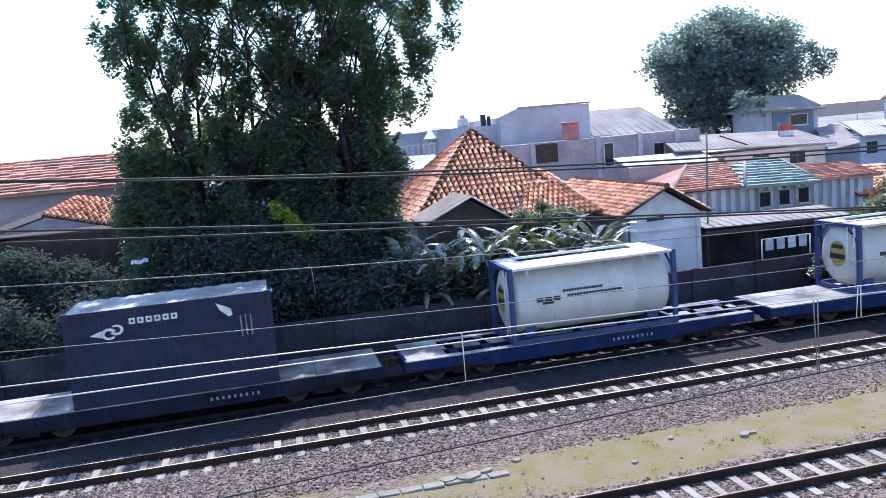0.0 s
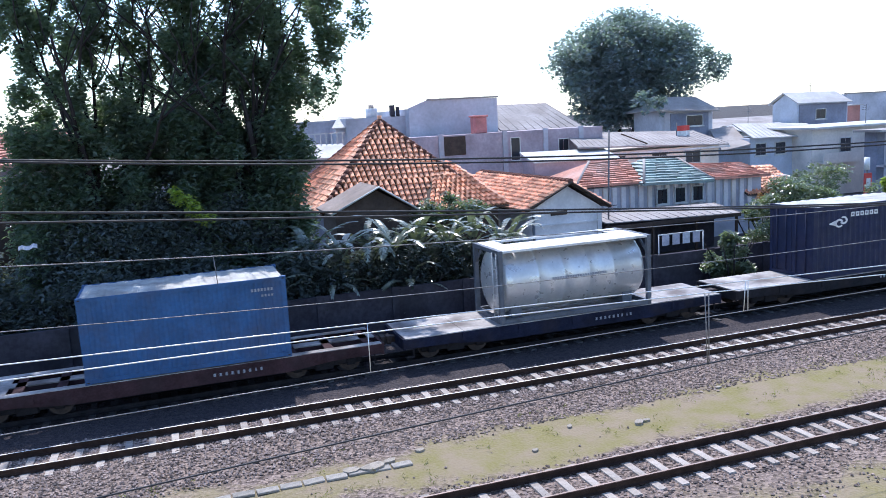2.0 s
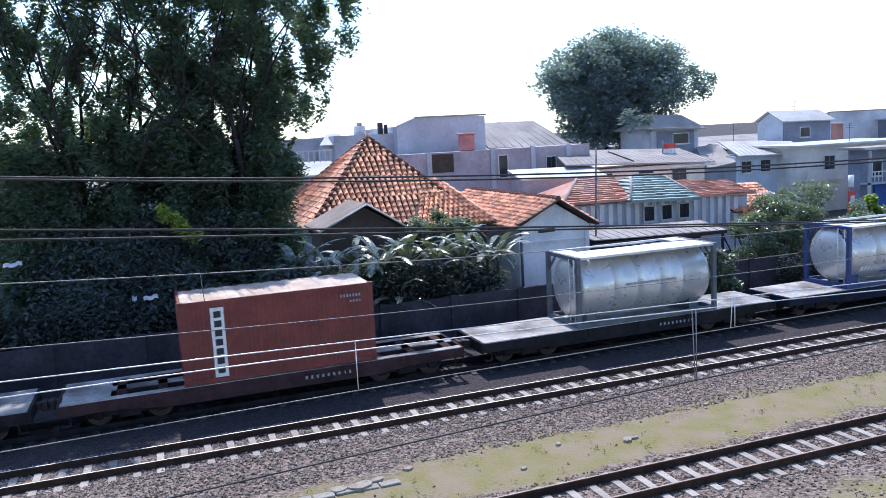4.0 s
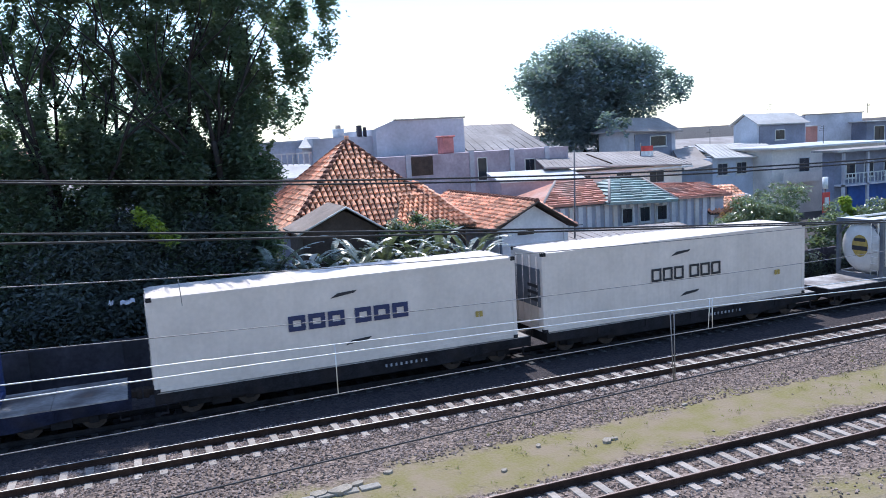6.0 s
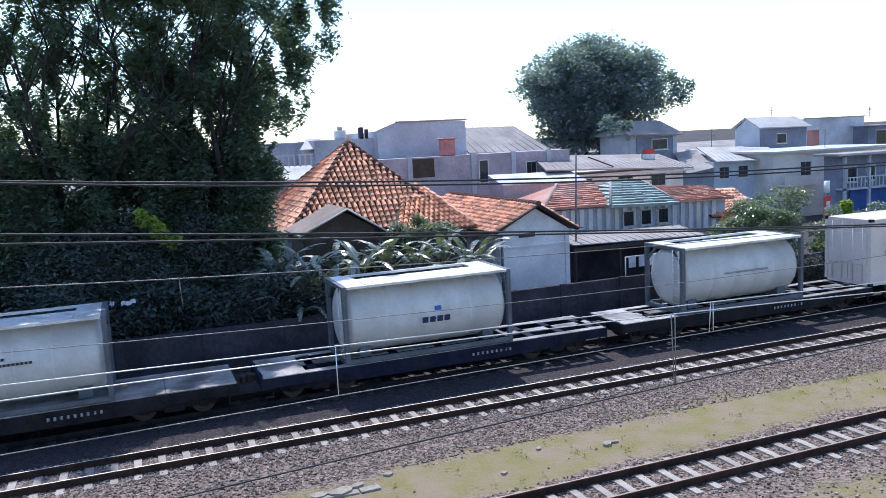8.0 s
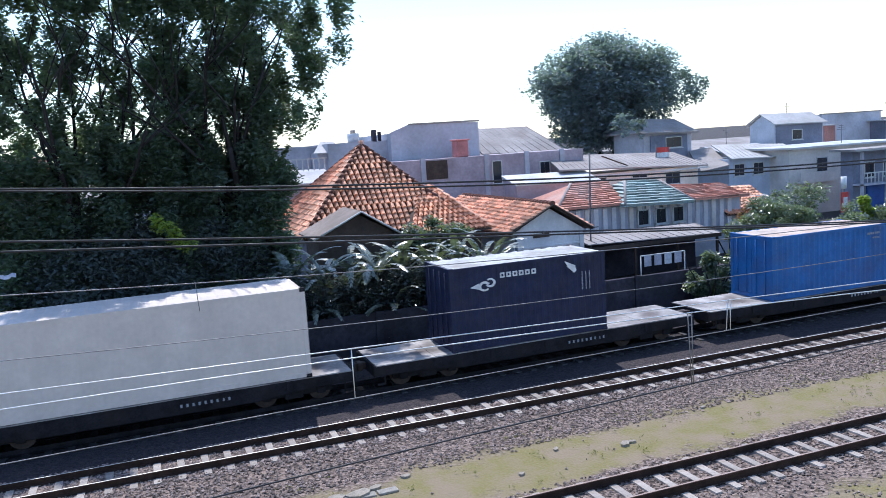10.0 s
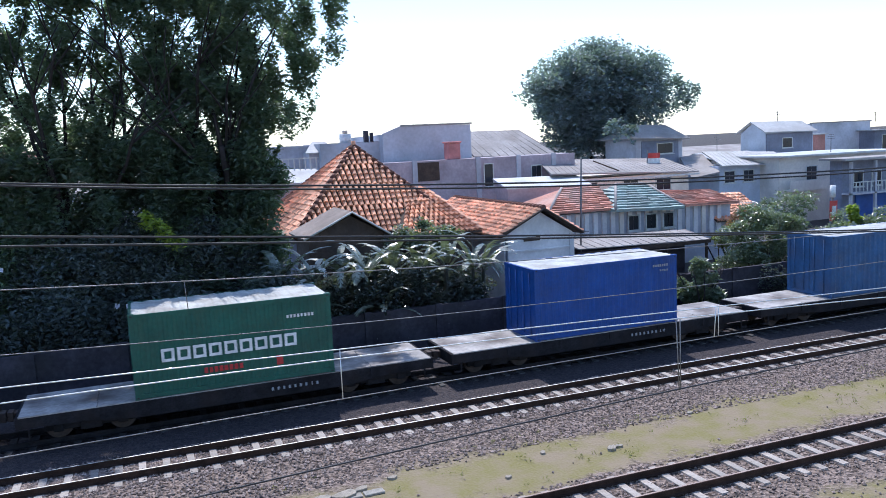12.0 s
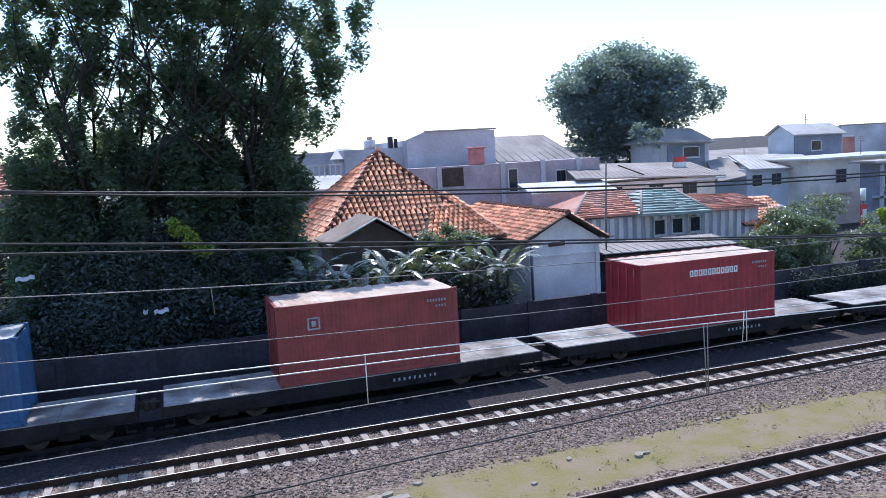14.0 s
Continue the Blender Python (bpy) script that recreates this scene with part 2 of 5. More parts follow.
    "blue_wall": mat("pale_blue_plaster", (0.54, 0.58, 0.66), 0.9, scale=0.6, vary=0.12, dirt=0.3, dirt_color=(0.28, 0.28, 0.3)),
    "cream_wall": mat("cream_plaster", (0.76, 0.70, 0.63), 0.9, scale=0.6, vary=0.12, dirt=0.3, dirt_color=(0.36, 0.31, 0.27)),
    # base colour kept dark to stand for shade on the wall, grime on top
    "dark_wall": mat("grimy_shade_dark_wall", (0.062, 0.056, 0.068), 0.95, gloss=0.1, scale=0.8, vary=0.35, dirt=0.5, dirt_color=(0.045, 0.045, 0.045), bump=0.3),
    "glass": mat("window_glass", (0.03, 0.035, 0.045), 0.12, scale=1, vary=0.1),
    "dark_wood": mat("dark_stained_wood", (0.06, 0.04, 0.03), 0.8, scale=2, vary=0.3),
    "trim": mat("pale_painted_trim", (0.6, 0.6, 0.58), 0.7, scale=2, vary=0.1),
    "red_paint": mat("red_paint", (0.55, 0.06, 0.05), 0.6, scale=2, vary=0.15),
    "blue_paint": mat("blue_paint", (0.03, 0.09, 0.32), 0.6, scale=2, vary=0.2),
    "pole": mat("galvanised_pole", (0.14, 0.14, 0.15), 0.6, 0.4, scale=2, vary=0.2),
    "bark": mat("rough_bark", (0.032, 0.028, 0.028), 0.95, gloss=0.15, scale=2, vary=0.35, bump=0.6, bump_scale=14),
    "leaf": leaf_mat("broad_green_leaf", (0.09, 0.122, 0.102), 0.48, 0.42, 0.45),
    "leaf_gloss": leaf_mat("small_glossy_dark_leaf", (0.05, 0.062, 0.055), 0.12, 0.27, 0.4, 0.9),
    "leaf_deep": leaf_mat("deep_green_leaf", (0.088, 0.105, 0.105), 0.2, 0.9, 0.15, 0.05),
    "leaf_far": leaf_mat("small_green_leaf", (0.13, 0.16, 0.115), 0.3, 0.3, 0.6, 0.8),
    # far tree: distance haze mixed into the leaf colour as pale blue
    "leaf_haze": leaf_mat("haze_blue_leaf", (0.15, 0.19, 0.24), 0.3, 0.55, 0.35),
    "leaf_light": leaf_mat("yellow_green_leaf", (0.115, 0.13, 0.05), 0.3, 0.4, 0.6),
    "leaf_bright": leaf_mat("bright_young_sunlit_leaf", (0.20, 0.25, 0.05), 0.4, 0.4, 0.4),
    "leaf_orange": leaf_mat("orange_bract", (0.19, 0.105, 0.06), 0.25),
    "banana": leaf_mat("glossy_banana_leaf", (0.13, 0.15, 0.115), 0.12, 0.33, 0.5, 1.0),
    "banana_stem": mat("banana_stem", (0.03, 0.03, 0.02), 0.7, scale=2, vary=0.3),
    "slab": mat("broken_concrete", (0.31, 0.27, 0.22), 0.95, scale=4, vary=0.35, dirt=0.5, dirt_color=(0.2, 0.16, 0.11), bump=0.5),
    "trough": mat("weathered_trough_cover", (0.30, 0.275, 0.24), 0.95, scale=3, vary=0.3, piece=0.2, dirt=0.5, dirt_color=(0.18, 0.15, 0.11), bump=0.4),
    "weed": leaf_mat("dry_weed", (0.16, 0.16, 0.055), 0.25, 0.7),
    "cloth": mat("faded_cloth", (0.55, 0.52, 0.55), 0.9, scale=2, vary=0.2),
}


# ---- mesh tools ----
def box(bm, x0, x1, y0, y1, z0, z1, bevel=0.0):
    v = [bm.verts.new(p) for p in ((x0, y0, z0), (x1, y0, z0), (x1, y1, z0), (x0, y1, z0), (x0, y0, z1), (x1, y0, z1), (x1, y1, z1), (x0, y1, z1))]
    fs = [bm.faces.new([v[k] for k in q]) for q in ((3, 2, 1, 0), (4, 5, 6, 7), (0, 1, 5, 4), (1, 2, 6, 5), (2, 3, 7, 6), (3, 0, 4, 7))]
    if bevel:
        bmesh.ops.bevel(bm, geom=list({e for f in fs for e in f.edges}), offset=bevel, segments=1, affect="EDGES")
    return bm


def boxes(*dims, bevel=0.0):
    bm = bmesh.new()
    for q in dims:
        box(bm, *q, bevel=bevel)
    return bm


def tube(bm, pts, r, seg=8, cap=True):
    """A round bar through points; r is one radius or one for each point."""
    pts = [Vector(p) for p in pts]
    rs = r if isinstance(r, (list, tuple)) else [r] * len(pts)
    rings = []
    for k, p in enumerate(pts):
        d = (pts[min(k + 1, len(pts) - 1)] - pts[max(k - 1, 0)]).normalized()
        up = Vector((0, 0, 1)) if abs(d.z) < 0.9 else Vector((1, 0, 0))
        a = d.cross(up).normalized()
        b = a.cross(d)
        rings.append([bm.verts.new(p + (a * math.cos(2 * math.pi * j / seg) + b * math.sin(2 * math.pi * j / seg)) * rs[k]) for j in range(seg)])
    for u, w in zip(rings, rings[1:]):
        for j in range(seg):
            f = bm.faces.new((u[j], u[(j + 1) % seg], w[(j + 1) % seg], w[j]))
            f.smooth = True
    if cap:
        bm.faces.new(rings[0][::-1])
        bm.faces.new(rings[-1])
    return bm


def tubes(*lines, r=0.05, seg=8):
    bm = bmesh.new()
    for pts in lines:
        tube(bm, pts, r, seg)
    return bm


def prism(bm, outline, axis, a, b):
    """Extrude a closed outline: axis 'x' takes (y, z) points, 'y' takes (x, z), 'z' takes (x, y)."""
    def put(p, d):
        return {"x": (d, p[0], p[1]), "y": (p[0], d, p[1]), "z": (p[0], p[1], d)}[axis]
    u = [bm.verts.new(put(p, a)) for p in outline]
    w = [bm.verts.new(put(p, b)) for p in outline]
    n = len(outline)
    for j in range(n):
        bm.faces.new((u[j], u[(j + 1) % n], w[(j + 1) % n], w[j]))
    bm.faces.new(u[::-1])
    bm.faces.new(w)
    return bm


def mesh_of(bm, name, material):
    bmesh.ops.recalc_face_normals(bm, faces=bm.faces[:])
    me = bpy.data.meshes.new(name)
    bm.to_mesh(me)
    bm.free()
    me.materials.append(material)
    return me


def part(name, bm, material, parent, label=""):
    ob = new(name, mesh_of(bm, name, material))
    ob.parent = parent
    return tagged(ob, label) if label else ob


def thing(name, label, category, m=None, group="", kind=""):
    ob = new(name)
    ob.empty_display_size = 0.3
    if m is not None:
        ob.matrix_basis = m
    return tagged(ob, label, category, group, kind)


def lone(name, bm, material, label, category, m=None, group="", kind=""):
    ob = new(name, mesh_of(bm, name, material))
    if m is not None:
        ob.matrix_basis = m
    return tagged(ob, label, category, group, kind)


def mesh_np(name, verts, faces, material, smooth=False):
    me = bpy.data.meshes.new(name)
    me.from_pydata(verts.tolist() if hasattr(verts, "tolist") else verts, [], faces.tolist() if hasattr(faces, "tolist") else faces)
    me.materials.append(material)
    if smooth:
        me.polygons.foreach_set("use_smooth", [True] * len(me.polygons))
    return me


rng = np.random.default_rng(7)


def leaves_mesh(name, centres, size, material, drop=0.35, aspect=0.5, spread=0.35):
    """Many single leaves, folded along the midrib, at the given centres."""
    n = len(centres)
    a = rng.uniform(0, 2 * np.pi, n)
    d = np.stack([np.cos(a), np.sin(a), rng.normal(-drop, spread, n)], 1)
    d /= np.linalg.norm(d, axis=1)[:, None]
    up = rng.normal(0, 0.45, (n, 3)) + np.array([0, 0, 1.0])
    s = np.cross(d, up)
    s /= np.linalg.norm(s, axis=1)[:, None] + 1e-9
    L = size * rng.uniform(0.6, 1.3, n)[:, None]
    nrm = np.cross(s, d)
    c = np.asarray(centres)
    v = np.stack([c - d * L * 0.5, c + s * L * aspect * 0.5 + nrm * L * 0.08, c + d * L * 0.55, c - s * L * aspect * 0.5 + nrm * L * 0.08], 1).reshape(-1, 3)
    base = np.arange(n)[:, None] * 4
    f = np.concatenate([base + np.array([0, 1, 2]), base + np.array([0, 2, 3])], 0)
    return mesh_np(name, v, f, material)


def cloud(n, blobs, hollow=0.45, seed=0):
    """Leaf places in lumpy clumps: blobs are (x, y, z, rx, ry, rz)."""
    r = np.random.default_rng(seed)
    vol = np.array([b[3] * b[4] * b[5] for b in blobs]) ** 0.75
    pick = r.choice(len(blobs), n, p=vol / vol.sum())
    b = np.array(blobs)[pick]
    d = r.normal(0, 1, (n, 3))
    d /= np.linalg.norm(d, axis=1)[:, None]
    rad = (hollow + (1 - hollow) * r.random(n) ** 0.7)[:, None]
    return b[:, :3] + d * b[:, 3:] * rad * r.normal(1, 0.09, (n, 1))


# ---- ground and tracks ----
RAIL_LEN = (-60.0, 160.0)


def build_ground():
    bm = bmesh.new()
    xs = [-2500, -300, -60] + list(range(-30, 71, 4)) + [120, 300, 2500]
    ys = [-600, -60, -10] + list(range(2, 41, 2)) + [60, 100, 300, 3000]
    grid = [[bm.verts.new((x, y, -0.21 + 0.035 * noise.noise((x * 0.31, y * 0.43, 2)))) for y in ys] for x in xs]
    for i in range(len(xs) - 1):
        for j in range(len(ys) - 1):
            bm.faces.new((grid[i][j], grid[i + 1][j], grid[i + 1][j + 1], grid[i][j + 1]))
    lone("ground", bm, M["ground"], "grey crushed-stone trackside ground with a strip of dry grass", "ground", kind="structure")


def stones_mesh(name, spots, size, material):
    """Irregular little stones, each a squashed and turned octahedron."""
    n = len(spots)
    octa = np.array([(1, 0, 0), (0, 1, 0), (-1, 0, 0), (0, -1, 0), (0, 0, 1), (0, 0, -1)], float)
    tri = np.array([(0, 1, 4), (1, 2, 4), (2, 3, 4), (3, 0, 4), (1, 0, 5), (2, 1, 5), (3, 2, 5), (0, 3, 5)])
    s = size * rng.uniform(0.5, 1.4, (n, 1, 1)) * rng.uniform(0.55, 1.25, (n, 6, 1))
    a = rng.uniform(0, 6.28, n)
    rot = np.zeros((n, 3, 3))
    rot[:, 0, 0], rot[:, 0, 1], rot[:, 1, 0], rot[:, 1, 1], rot[:, 2, 2] = np.cos(a), -np.sin(a), np.sin(a), np.cos(a), 0.7
    v = np.einsum("nij,nkj->nki", rot, octa[None] * s) + np.asarray(spots)[:, None, :]
    f = (np.arange(n)[:, None, None] * 6 + tri[None]).reshape(-1, 3)
    return mesh_np(name, v.reshape(-1, 3), f, material)


def build_ballast():
    n = 34000
    x = rng.uniform(-8, 42, n)
    y = np.where(rng.random(n) < 0.75, rng.uniform(18.6, 22.9, n), rng.uniform(12.4, 18.6, n))
    keep = (np.abs(y - 22.32) > 0.95) & (np.abs(y - 15.18) > 0.95) & ((y > 18.9) | (y < 16.4) | (rng.random(n) < 0.02))
    p = np.stack([x, y, np.full(n, -0.185)], 1)[keep]
    ob = new("ballast", stones_mesh("ballast", p, 0.042, M["stone"]))
    tagged(ob, "loose grey crushed stones beside the rails", "ballast", kind="stuff")
    n = 34000
    x, k = rng.uniform(-8, 42, n), rng.random(n)
    y = np.where(k < 0.72, 22.32, 15.18) + rng.uniform(-1.25, 1.25, n)
    p = np.stack([x, y, np.where(np.abs(y - 22.32) < 0.5, -0.2, np.where(k < 0.72, -0.185, -0.2))], 1)
    ob = new("crib_ballast", stones_mesh("crib_ballast", p, 0.042, M["stone"]))
    tagged(ob, "grey crushed stones packed between the sleepers", "ballast", kind="stuff")


def rail_profile():
    h = [(0.036, 0.0), (0.036, -0.04), (0.012, -0.055), (0.012, -0.14), (0.065, -0.155), (0.065, -0.168)]
    return h + [(-a, b) for a, b in h[::-1]]


def sleeper_mesh(material):
    bm = bmesh.new()
    prism(bm, [(-0.12, 0), (0.12, 0), (0.095, 0.17), (-0.095, 0.17)], "y", -1.0, 1.0)
    me = mesh_of(bm, "sleeper", M[material])
    return me


SLEEPER, DARK_SLEEPER = sleeper_mesh("sleeper"), sleeper_mesh("sleeper_dark")


def build_track(y, label, x0, x1, sleeper=None, head="rail_top", web="rail_side"):
    track = thing("railway_track", label, "railway track", pose(0, y, 0), group="parallel railway tracks", kind="structure")
    for side in (-0.5685, 0.5685):
        bm = bmesh.new()
        prism(bm, [(a + side, b) for a, b in rail_profile()], "x", *RAIL_LEN)
        rail = part("rail", bm, M[web], track, "rusty steel rail")
        part("rail_head", boxes((RAIL_LEN[0], RAIL_LEN[1], side - 0.012, side + 0.03, -0.01, 0.003)), M[head], rail, "polished running surface")
    k = 0
    x = x0
    while x < x1:
        ob = new("sleeper", sleeper or SLEEPER)
        ob.parent = track
        ob.matrix_basis = pose(x + random.uniform(-0.03, 0.03), random.uniform(-0.02, 0.02), -0.338, 0, 0, random.uniform(-1, 1))
        x += 0.61
        k += 1


build_ground()


# ---- overhead wires ----
def span(pts, x0, x1, n=24):
    """A smooth hanging line through three places, carried on to both ends."""
    p = np.array(pts)
    cy, cz = np.polyfit(p[:, 0], p[:, 1], min(2, len(p) - 1)), np.polyfit(p[:, 0], p[:, 2], min(2, len(p) - 1))
    return [(x, float(np.polyval(cy, x)), float(np.polyval(cz, x))) for x in np.linspace(x0, x1, n)]


WIRE_ENDS = (-10.0, 26.0)


def build_wires():
    ends = []
    def catenary(label, carrier, contact, drops, x0, x1, r, bright=True, thin="wire_dark"):
        w = thing("overhead_line", label, "overhead wire", group="overhead line")
        m = M["wire_bright" if bright else "wire_grey"]
        ends.extend((span(carrier, x0, x1), span(contact, x0, x1)))
        part("messenger_wire", tube(bmesh.new(), span(carrier, x0, x1), r, 6), m, w)
        part("contact_wire", tube(bmesh.new(), span(contact, x0, x1), r * (0.85 if thin == "wire_grey" else 1.4), 6), M[thin], w)
        for (xa, ya, za), (xb, yb, zb) in drops:
            part("dropper", tube(bmesh.new(), [(xa, ya, za), (xb, yb, zb)], 0.008, 6), M["wire_grey"] if thin == "wire_dark" else m, w, "thin vertical hanger")
        return w

    catenary("tensioned contact line of the closer track with hangers", [(-1.76, 11.2, 5.29), (4.23, 11.2, 5.15), (13.4, 11.2, 4.93)],
             [(-1.85, 11.2, 4.39), (4.2, 11.2, 4.46), (13.47, 11.2, 4.51)],
             [((2.57, 11.2, 5.18), (2.57, 11.2, 4.45)), ((9.35, 11.2, 5.04), (9.35, 11.2, 4.5)), ((9.3, 11.2, 5.04), (9.26, 11.2, 4.5))], *WIRE_ENDS, 0.009, thin="wire_grey")
    s = 0.84
    catenary("second contact line with one long hanger", [(-1.78 * s, 9.4, 5.57), (4.23 * s, 9.4, 5.51), (13.46 * s, 9.4, 5.27)],
             [(0.87 * s, 9.4, 4.15), (4.16 * s, 9.4, 4.26), (12.5 * s, 9.4, 4.44)],
             [((8.53 * s, 9.4, 5.41), (8.53 * s, 9.4, 4.35)), ((8.45 * s, 9.4, 5.41), (8.50 * s, 9.4, 4.35))], *WIRE_ENDS, 0.008)
    catenary("slack contact line over the middle track with hangers", [(-2.21, 15.2, 5.98), (5.81, 15.2, 5.6), (14.0, 15.2, 5.4)],
             [(-1.46, 15.2, 4.83), (5.77, 15.2, 4.6), (14.0, 15.2, 4.5)],
             [((0.69, 15.2, 5.84), (0.72, 15.2, 5.3))], *WIRE_ENDS, 0.010, bright=False, thin="wire_grey")

    def cable(label, lines, r):
        w = thing("feeder_cable", label, "power cable", group="feeder cables")
        for pts, x0, x1 in lines:
            ends.append(span(pts, x0, x1))
            part("cable", tube(bmesh.new(), span(pts, x0, x1), r, 6), M["wire_dark"], w)
        return w

    cable("pair of thick black power cables strung above the tracks", HIGH_PAIR, 0.018)
    cable("pair of black power cables slung below the upper pair", LOW_PAIR, 0.017)
    for side, x in ((0, WIRE_ENDS[0]), (-1, WIRE_ENDS[1])):
        mast = thing("line_mast", "grey steel mast with arms holding the wires", "mast", group="masts of the overhead line")
        part("pole", tubes([(x, 17.0, -0.25), (x, 17.0, 9.4)], r=0.13, seg=10), M["pole"], mast)
        part("base", boxes((x - 0.3, x + 0.3, 16.7, 17.3, -0.25, 0.05), bevel=0.03), M["slab"], mast, "concrete footing")
        for line in ends:
            _, y, z = line[side]
            part("arm", tubes([(x, 17.0, z), (x, y - 0.12, z)], r=0.03, seg=6), M["pole"], mast)


HIGH_PAIR = [([(-1.74, 13, 7.81), (5.04, 13, 7.38), (15.5, 13, 7.11)], *WIRE_ENDS), ([(-1.74, 13.3, 7.77), (5.04, 13.3, 7.30), (15.5, 13.3, 7.02)], *WIRE_ENDS)]
LOW_PAIR = [([(-1.67, 12, 7.13), (4.6, 12, 6.60), (14.4, 12, 5.91)], *WIRE_ENDS), ([(-1.69, 12.2, 6.98), (4.6, 12.2, 6.52), (14.4, 12.2, 5.85)], *WIRE_ENDS)]
build_wires()


# ---- the goods train ----
SPEED, LINE_Y, DECK_Z, PITCH, FIRST = 18.5, 26.22, 0.94, 13.385, -2.96
MOVING = []


def ring(x0, x1, y, z0, z1, t):
    """A plain hollow rectangle, 12 mm thick."""
    return boxes((x0, x1, y, y + 0.012, z0, z0 + t), (x0, x1, y, y + 0.012, z1 - t, z1), (x0, x0 + t, y, y + 0.012, z0 + t, z1 - t), (x1 - t, x1, y, y + 0.012, z0 + t, z1 - t))


def bars(parent, x0, x1, z0, z1, n, material, y=-1.24, gap=0.22, label="plain painted bar", outline=0.0):
    """A line of painted characters, drawn as plain bars or hollow rectangles."""
    w = (x1 - x0) / n
    for k in range(n):
        a, b = x0 + k * w, x0 + (k + 1 - gap) * w
        bm = ring(a, b, y, z0, z1, outline) if outline else boxes((a, b, y, y + 0.012, z0, z1))
        part("marking", bm, material, parent, label)


def disc_mark(parent, x, z, r, material, y=-1.24, squash=1.0, label="round painted emblem"):
    bm = bmesh.new()
    prism(bm, [(x + r * math.cos(a) * (1 + 0.25 * math.sin(3 * a)), z + r * squash * math.sin(a)) for a in np.linspace(0, 2 * math.pi, 19)[:-1]], "y", y, y + 0.012)
    return part("emblem", bm, material, parent, label)


def curl(parent, x, z, r, material, y=-1.24):
    """A curling painted emblem: two open rings of tapering width and a pointed tail."""
    for cx, cz, q, a0, a1 in ((x, z, r * 0.55, 0.4, 5.6), (x + r * 0.55, z + r * 0.25, r * 0.5, -2.6, 2.2)):
        bm = bmesh.new()
        ang = np.linspace(a0, a1, 14)
        out = [(cx + q * math.cos(a), cz + q * math.sin(a) * 0.8) for a in ang]
        inn = [(cx + q * (0.5 + 0.012 * k) * math.cos(a), cz + q * (0.5 + 0.012 * k) * math.sin(a) * 0.8) for k, a in enumerate(ang)]
        prism(bm, out + inn[::-1], "y", y, y + 0.012)
        part("emblem", bm, material, parent, "curling pale emblem")
    bm = bmesh.new()
    prism(bm, [(x - r * 1.35, z), (x - r * 0.5, z + r * 0.3), (x - r * 0.45, z - r * 0.25)], "y", y, y + 0.012)
    part("emblem", bm, material, parent, "pointed end of the emblem")


def corrugated(length, height, pitch, depth, z0):
    """A pressed-steel panel in the x-z plane, 2 mm thick ribs as real folds, closed at the back."""
    bm = bmesh.new()
    n = max(2, int(round(length / pitch)))
    w = length / n
    prof = []
    for k in range(n):
        x = -length / 2 + k * w
        prof += [(x, 0), (x + 0.30 * w, 0), (x + 0.45 * w, depth), (x + 0.85 * w, depth)]
    prof.append((length / 2, 0))
    prof += [(length / 2, depth + 0.03), (-length / 2, depth + 0.03)]
    prism(bm, prof, "z", z0, z0 + height)
    return bm


def dry_container(name, label, material, roof, length=6.058, height=2.591, group="containers on the train", smooth=False):
    c = thing(name, label, "container", group=group)
    hl, hw = length / 2, 1.219
    for s in (-1, 1):
        bm = corrugated(length - 0.3, height - 0.28, 0.55 if smooth else 0.28, 0.006 if smooth else 0.026, 0.16)
        bmesh.ops.transform(bm, matrix=pose(0, s * (hw - 0.012), 0, 0, 0, 0 if s < 0 else 180), verts=bm.verts[:])
        part("side_wall", bm, material, c)
        part("top_rail", boxes((-hl + 0.1, hl - 0.1, s * hw - (0.07 if s > 0 else 0), s * hw + (0 if s > 0 else 0.07), height - 0.12, height - 0.01)), material, c)
        part("bottom_rail", boxes((-hl + 0.1, hl - 0.1, s * hw - (0.09 if s > 0 else 0), s * hw + (0 if s > 0 else 0.09), 0.02, 0.16)), material, c)
        for e in (-1, 1):
            x0 = e * hl - (0.15 if e > 0 else 0)
            y0 = s * hw - (0.15 if s > 0 else 0)
            part("corner_post", boxes((x0, x0 + 0.15, y0, y0 + 0.15, 0.0, height), bevel=0.01), material, c)
            for z in (-0.004, height - 0.116):
                xa, ya = (x0 - 0.004 if e < 0 else x0 - 0.02), (y0 - 0.006 if s < 0 else y0 - 0.004)
                cast = part("corner_casting", boxes((xa, xa + 0.174, ya, ya + 0.16, z, z + 0.12)), M["wagon_black"] if smooth else material, c)
                part("slot", boxes((xa + 0.05, xa + 0.124, ya - 0.003 if s < 0 else ya + 0.155, ya + 0.01 if s < 0 else ya + 0.164, z + 0.04, z + 0.08)), M["mark_black"], cast, "dark lifting slot")
    bm = corrugated(2.14, height - 0.28, 0.28, 0.036, 0.16)
    bmesh.ops.transform(bm, matrix=pose(hl - 0.02, 0, 0, 0, 0, 90), verts=bm.verts[:])
    part("end_wall", bm, material, c)
    part("door_header", boxes((-hl + 0.01, -hl + 0.1, -1.07, 1.07, height - 0.14, height - 0.01)), material, c)
    part("door_sill", boxes((-hl + 0.01, -hl + 0.1, -1.07, 1.07, 0.01, 0.16)), material, c)
    for s in (-1, 1):
        door = part("door", boxes((-hl + 0.03, -hl + 0.08, min(0.01 * s, 1.07 * s), max(0.01 * s, 1.07 * s), 0.16, height - 0.14), bevel=0.01), material, c)
        for yy in (0.28, 0.80):
            part("lock_rod", tubes([(-hl + 0.0, s * yy, 0.18), (-hl + 0.0, s * yy, height - 0.16)], r=0.02, seg=6), material, door, "upright lock rod")
    bm = corrugated(length - 0.2, 2 * hw - 0.14, 0.5, 0.02, -hw + 0.07)
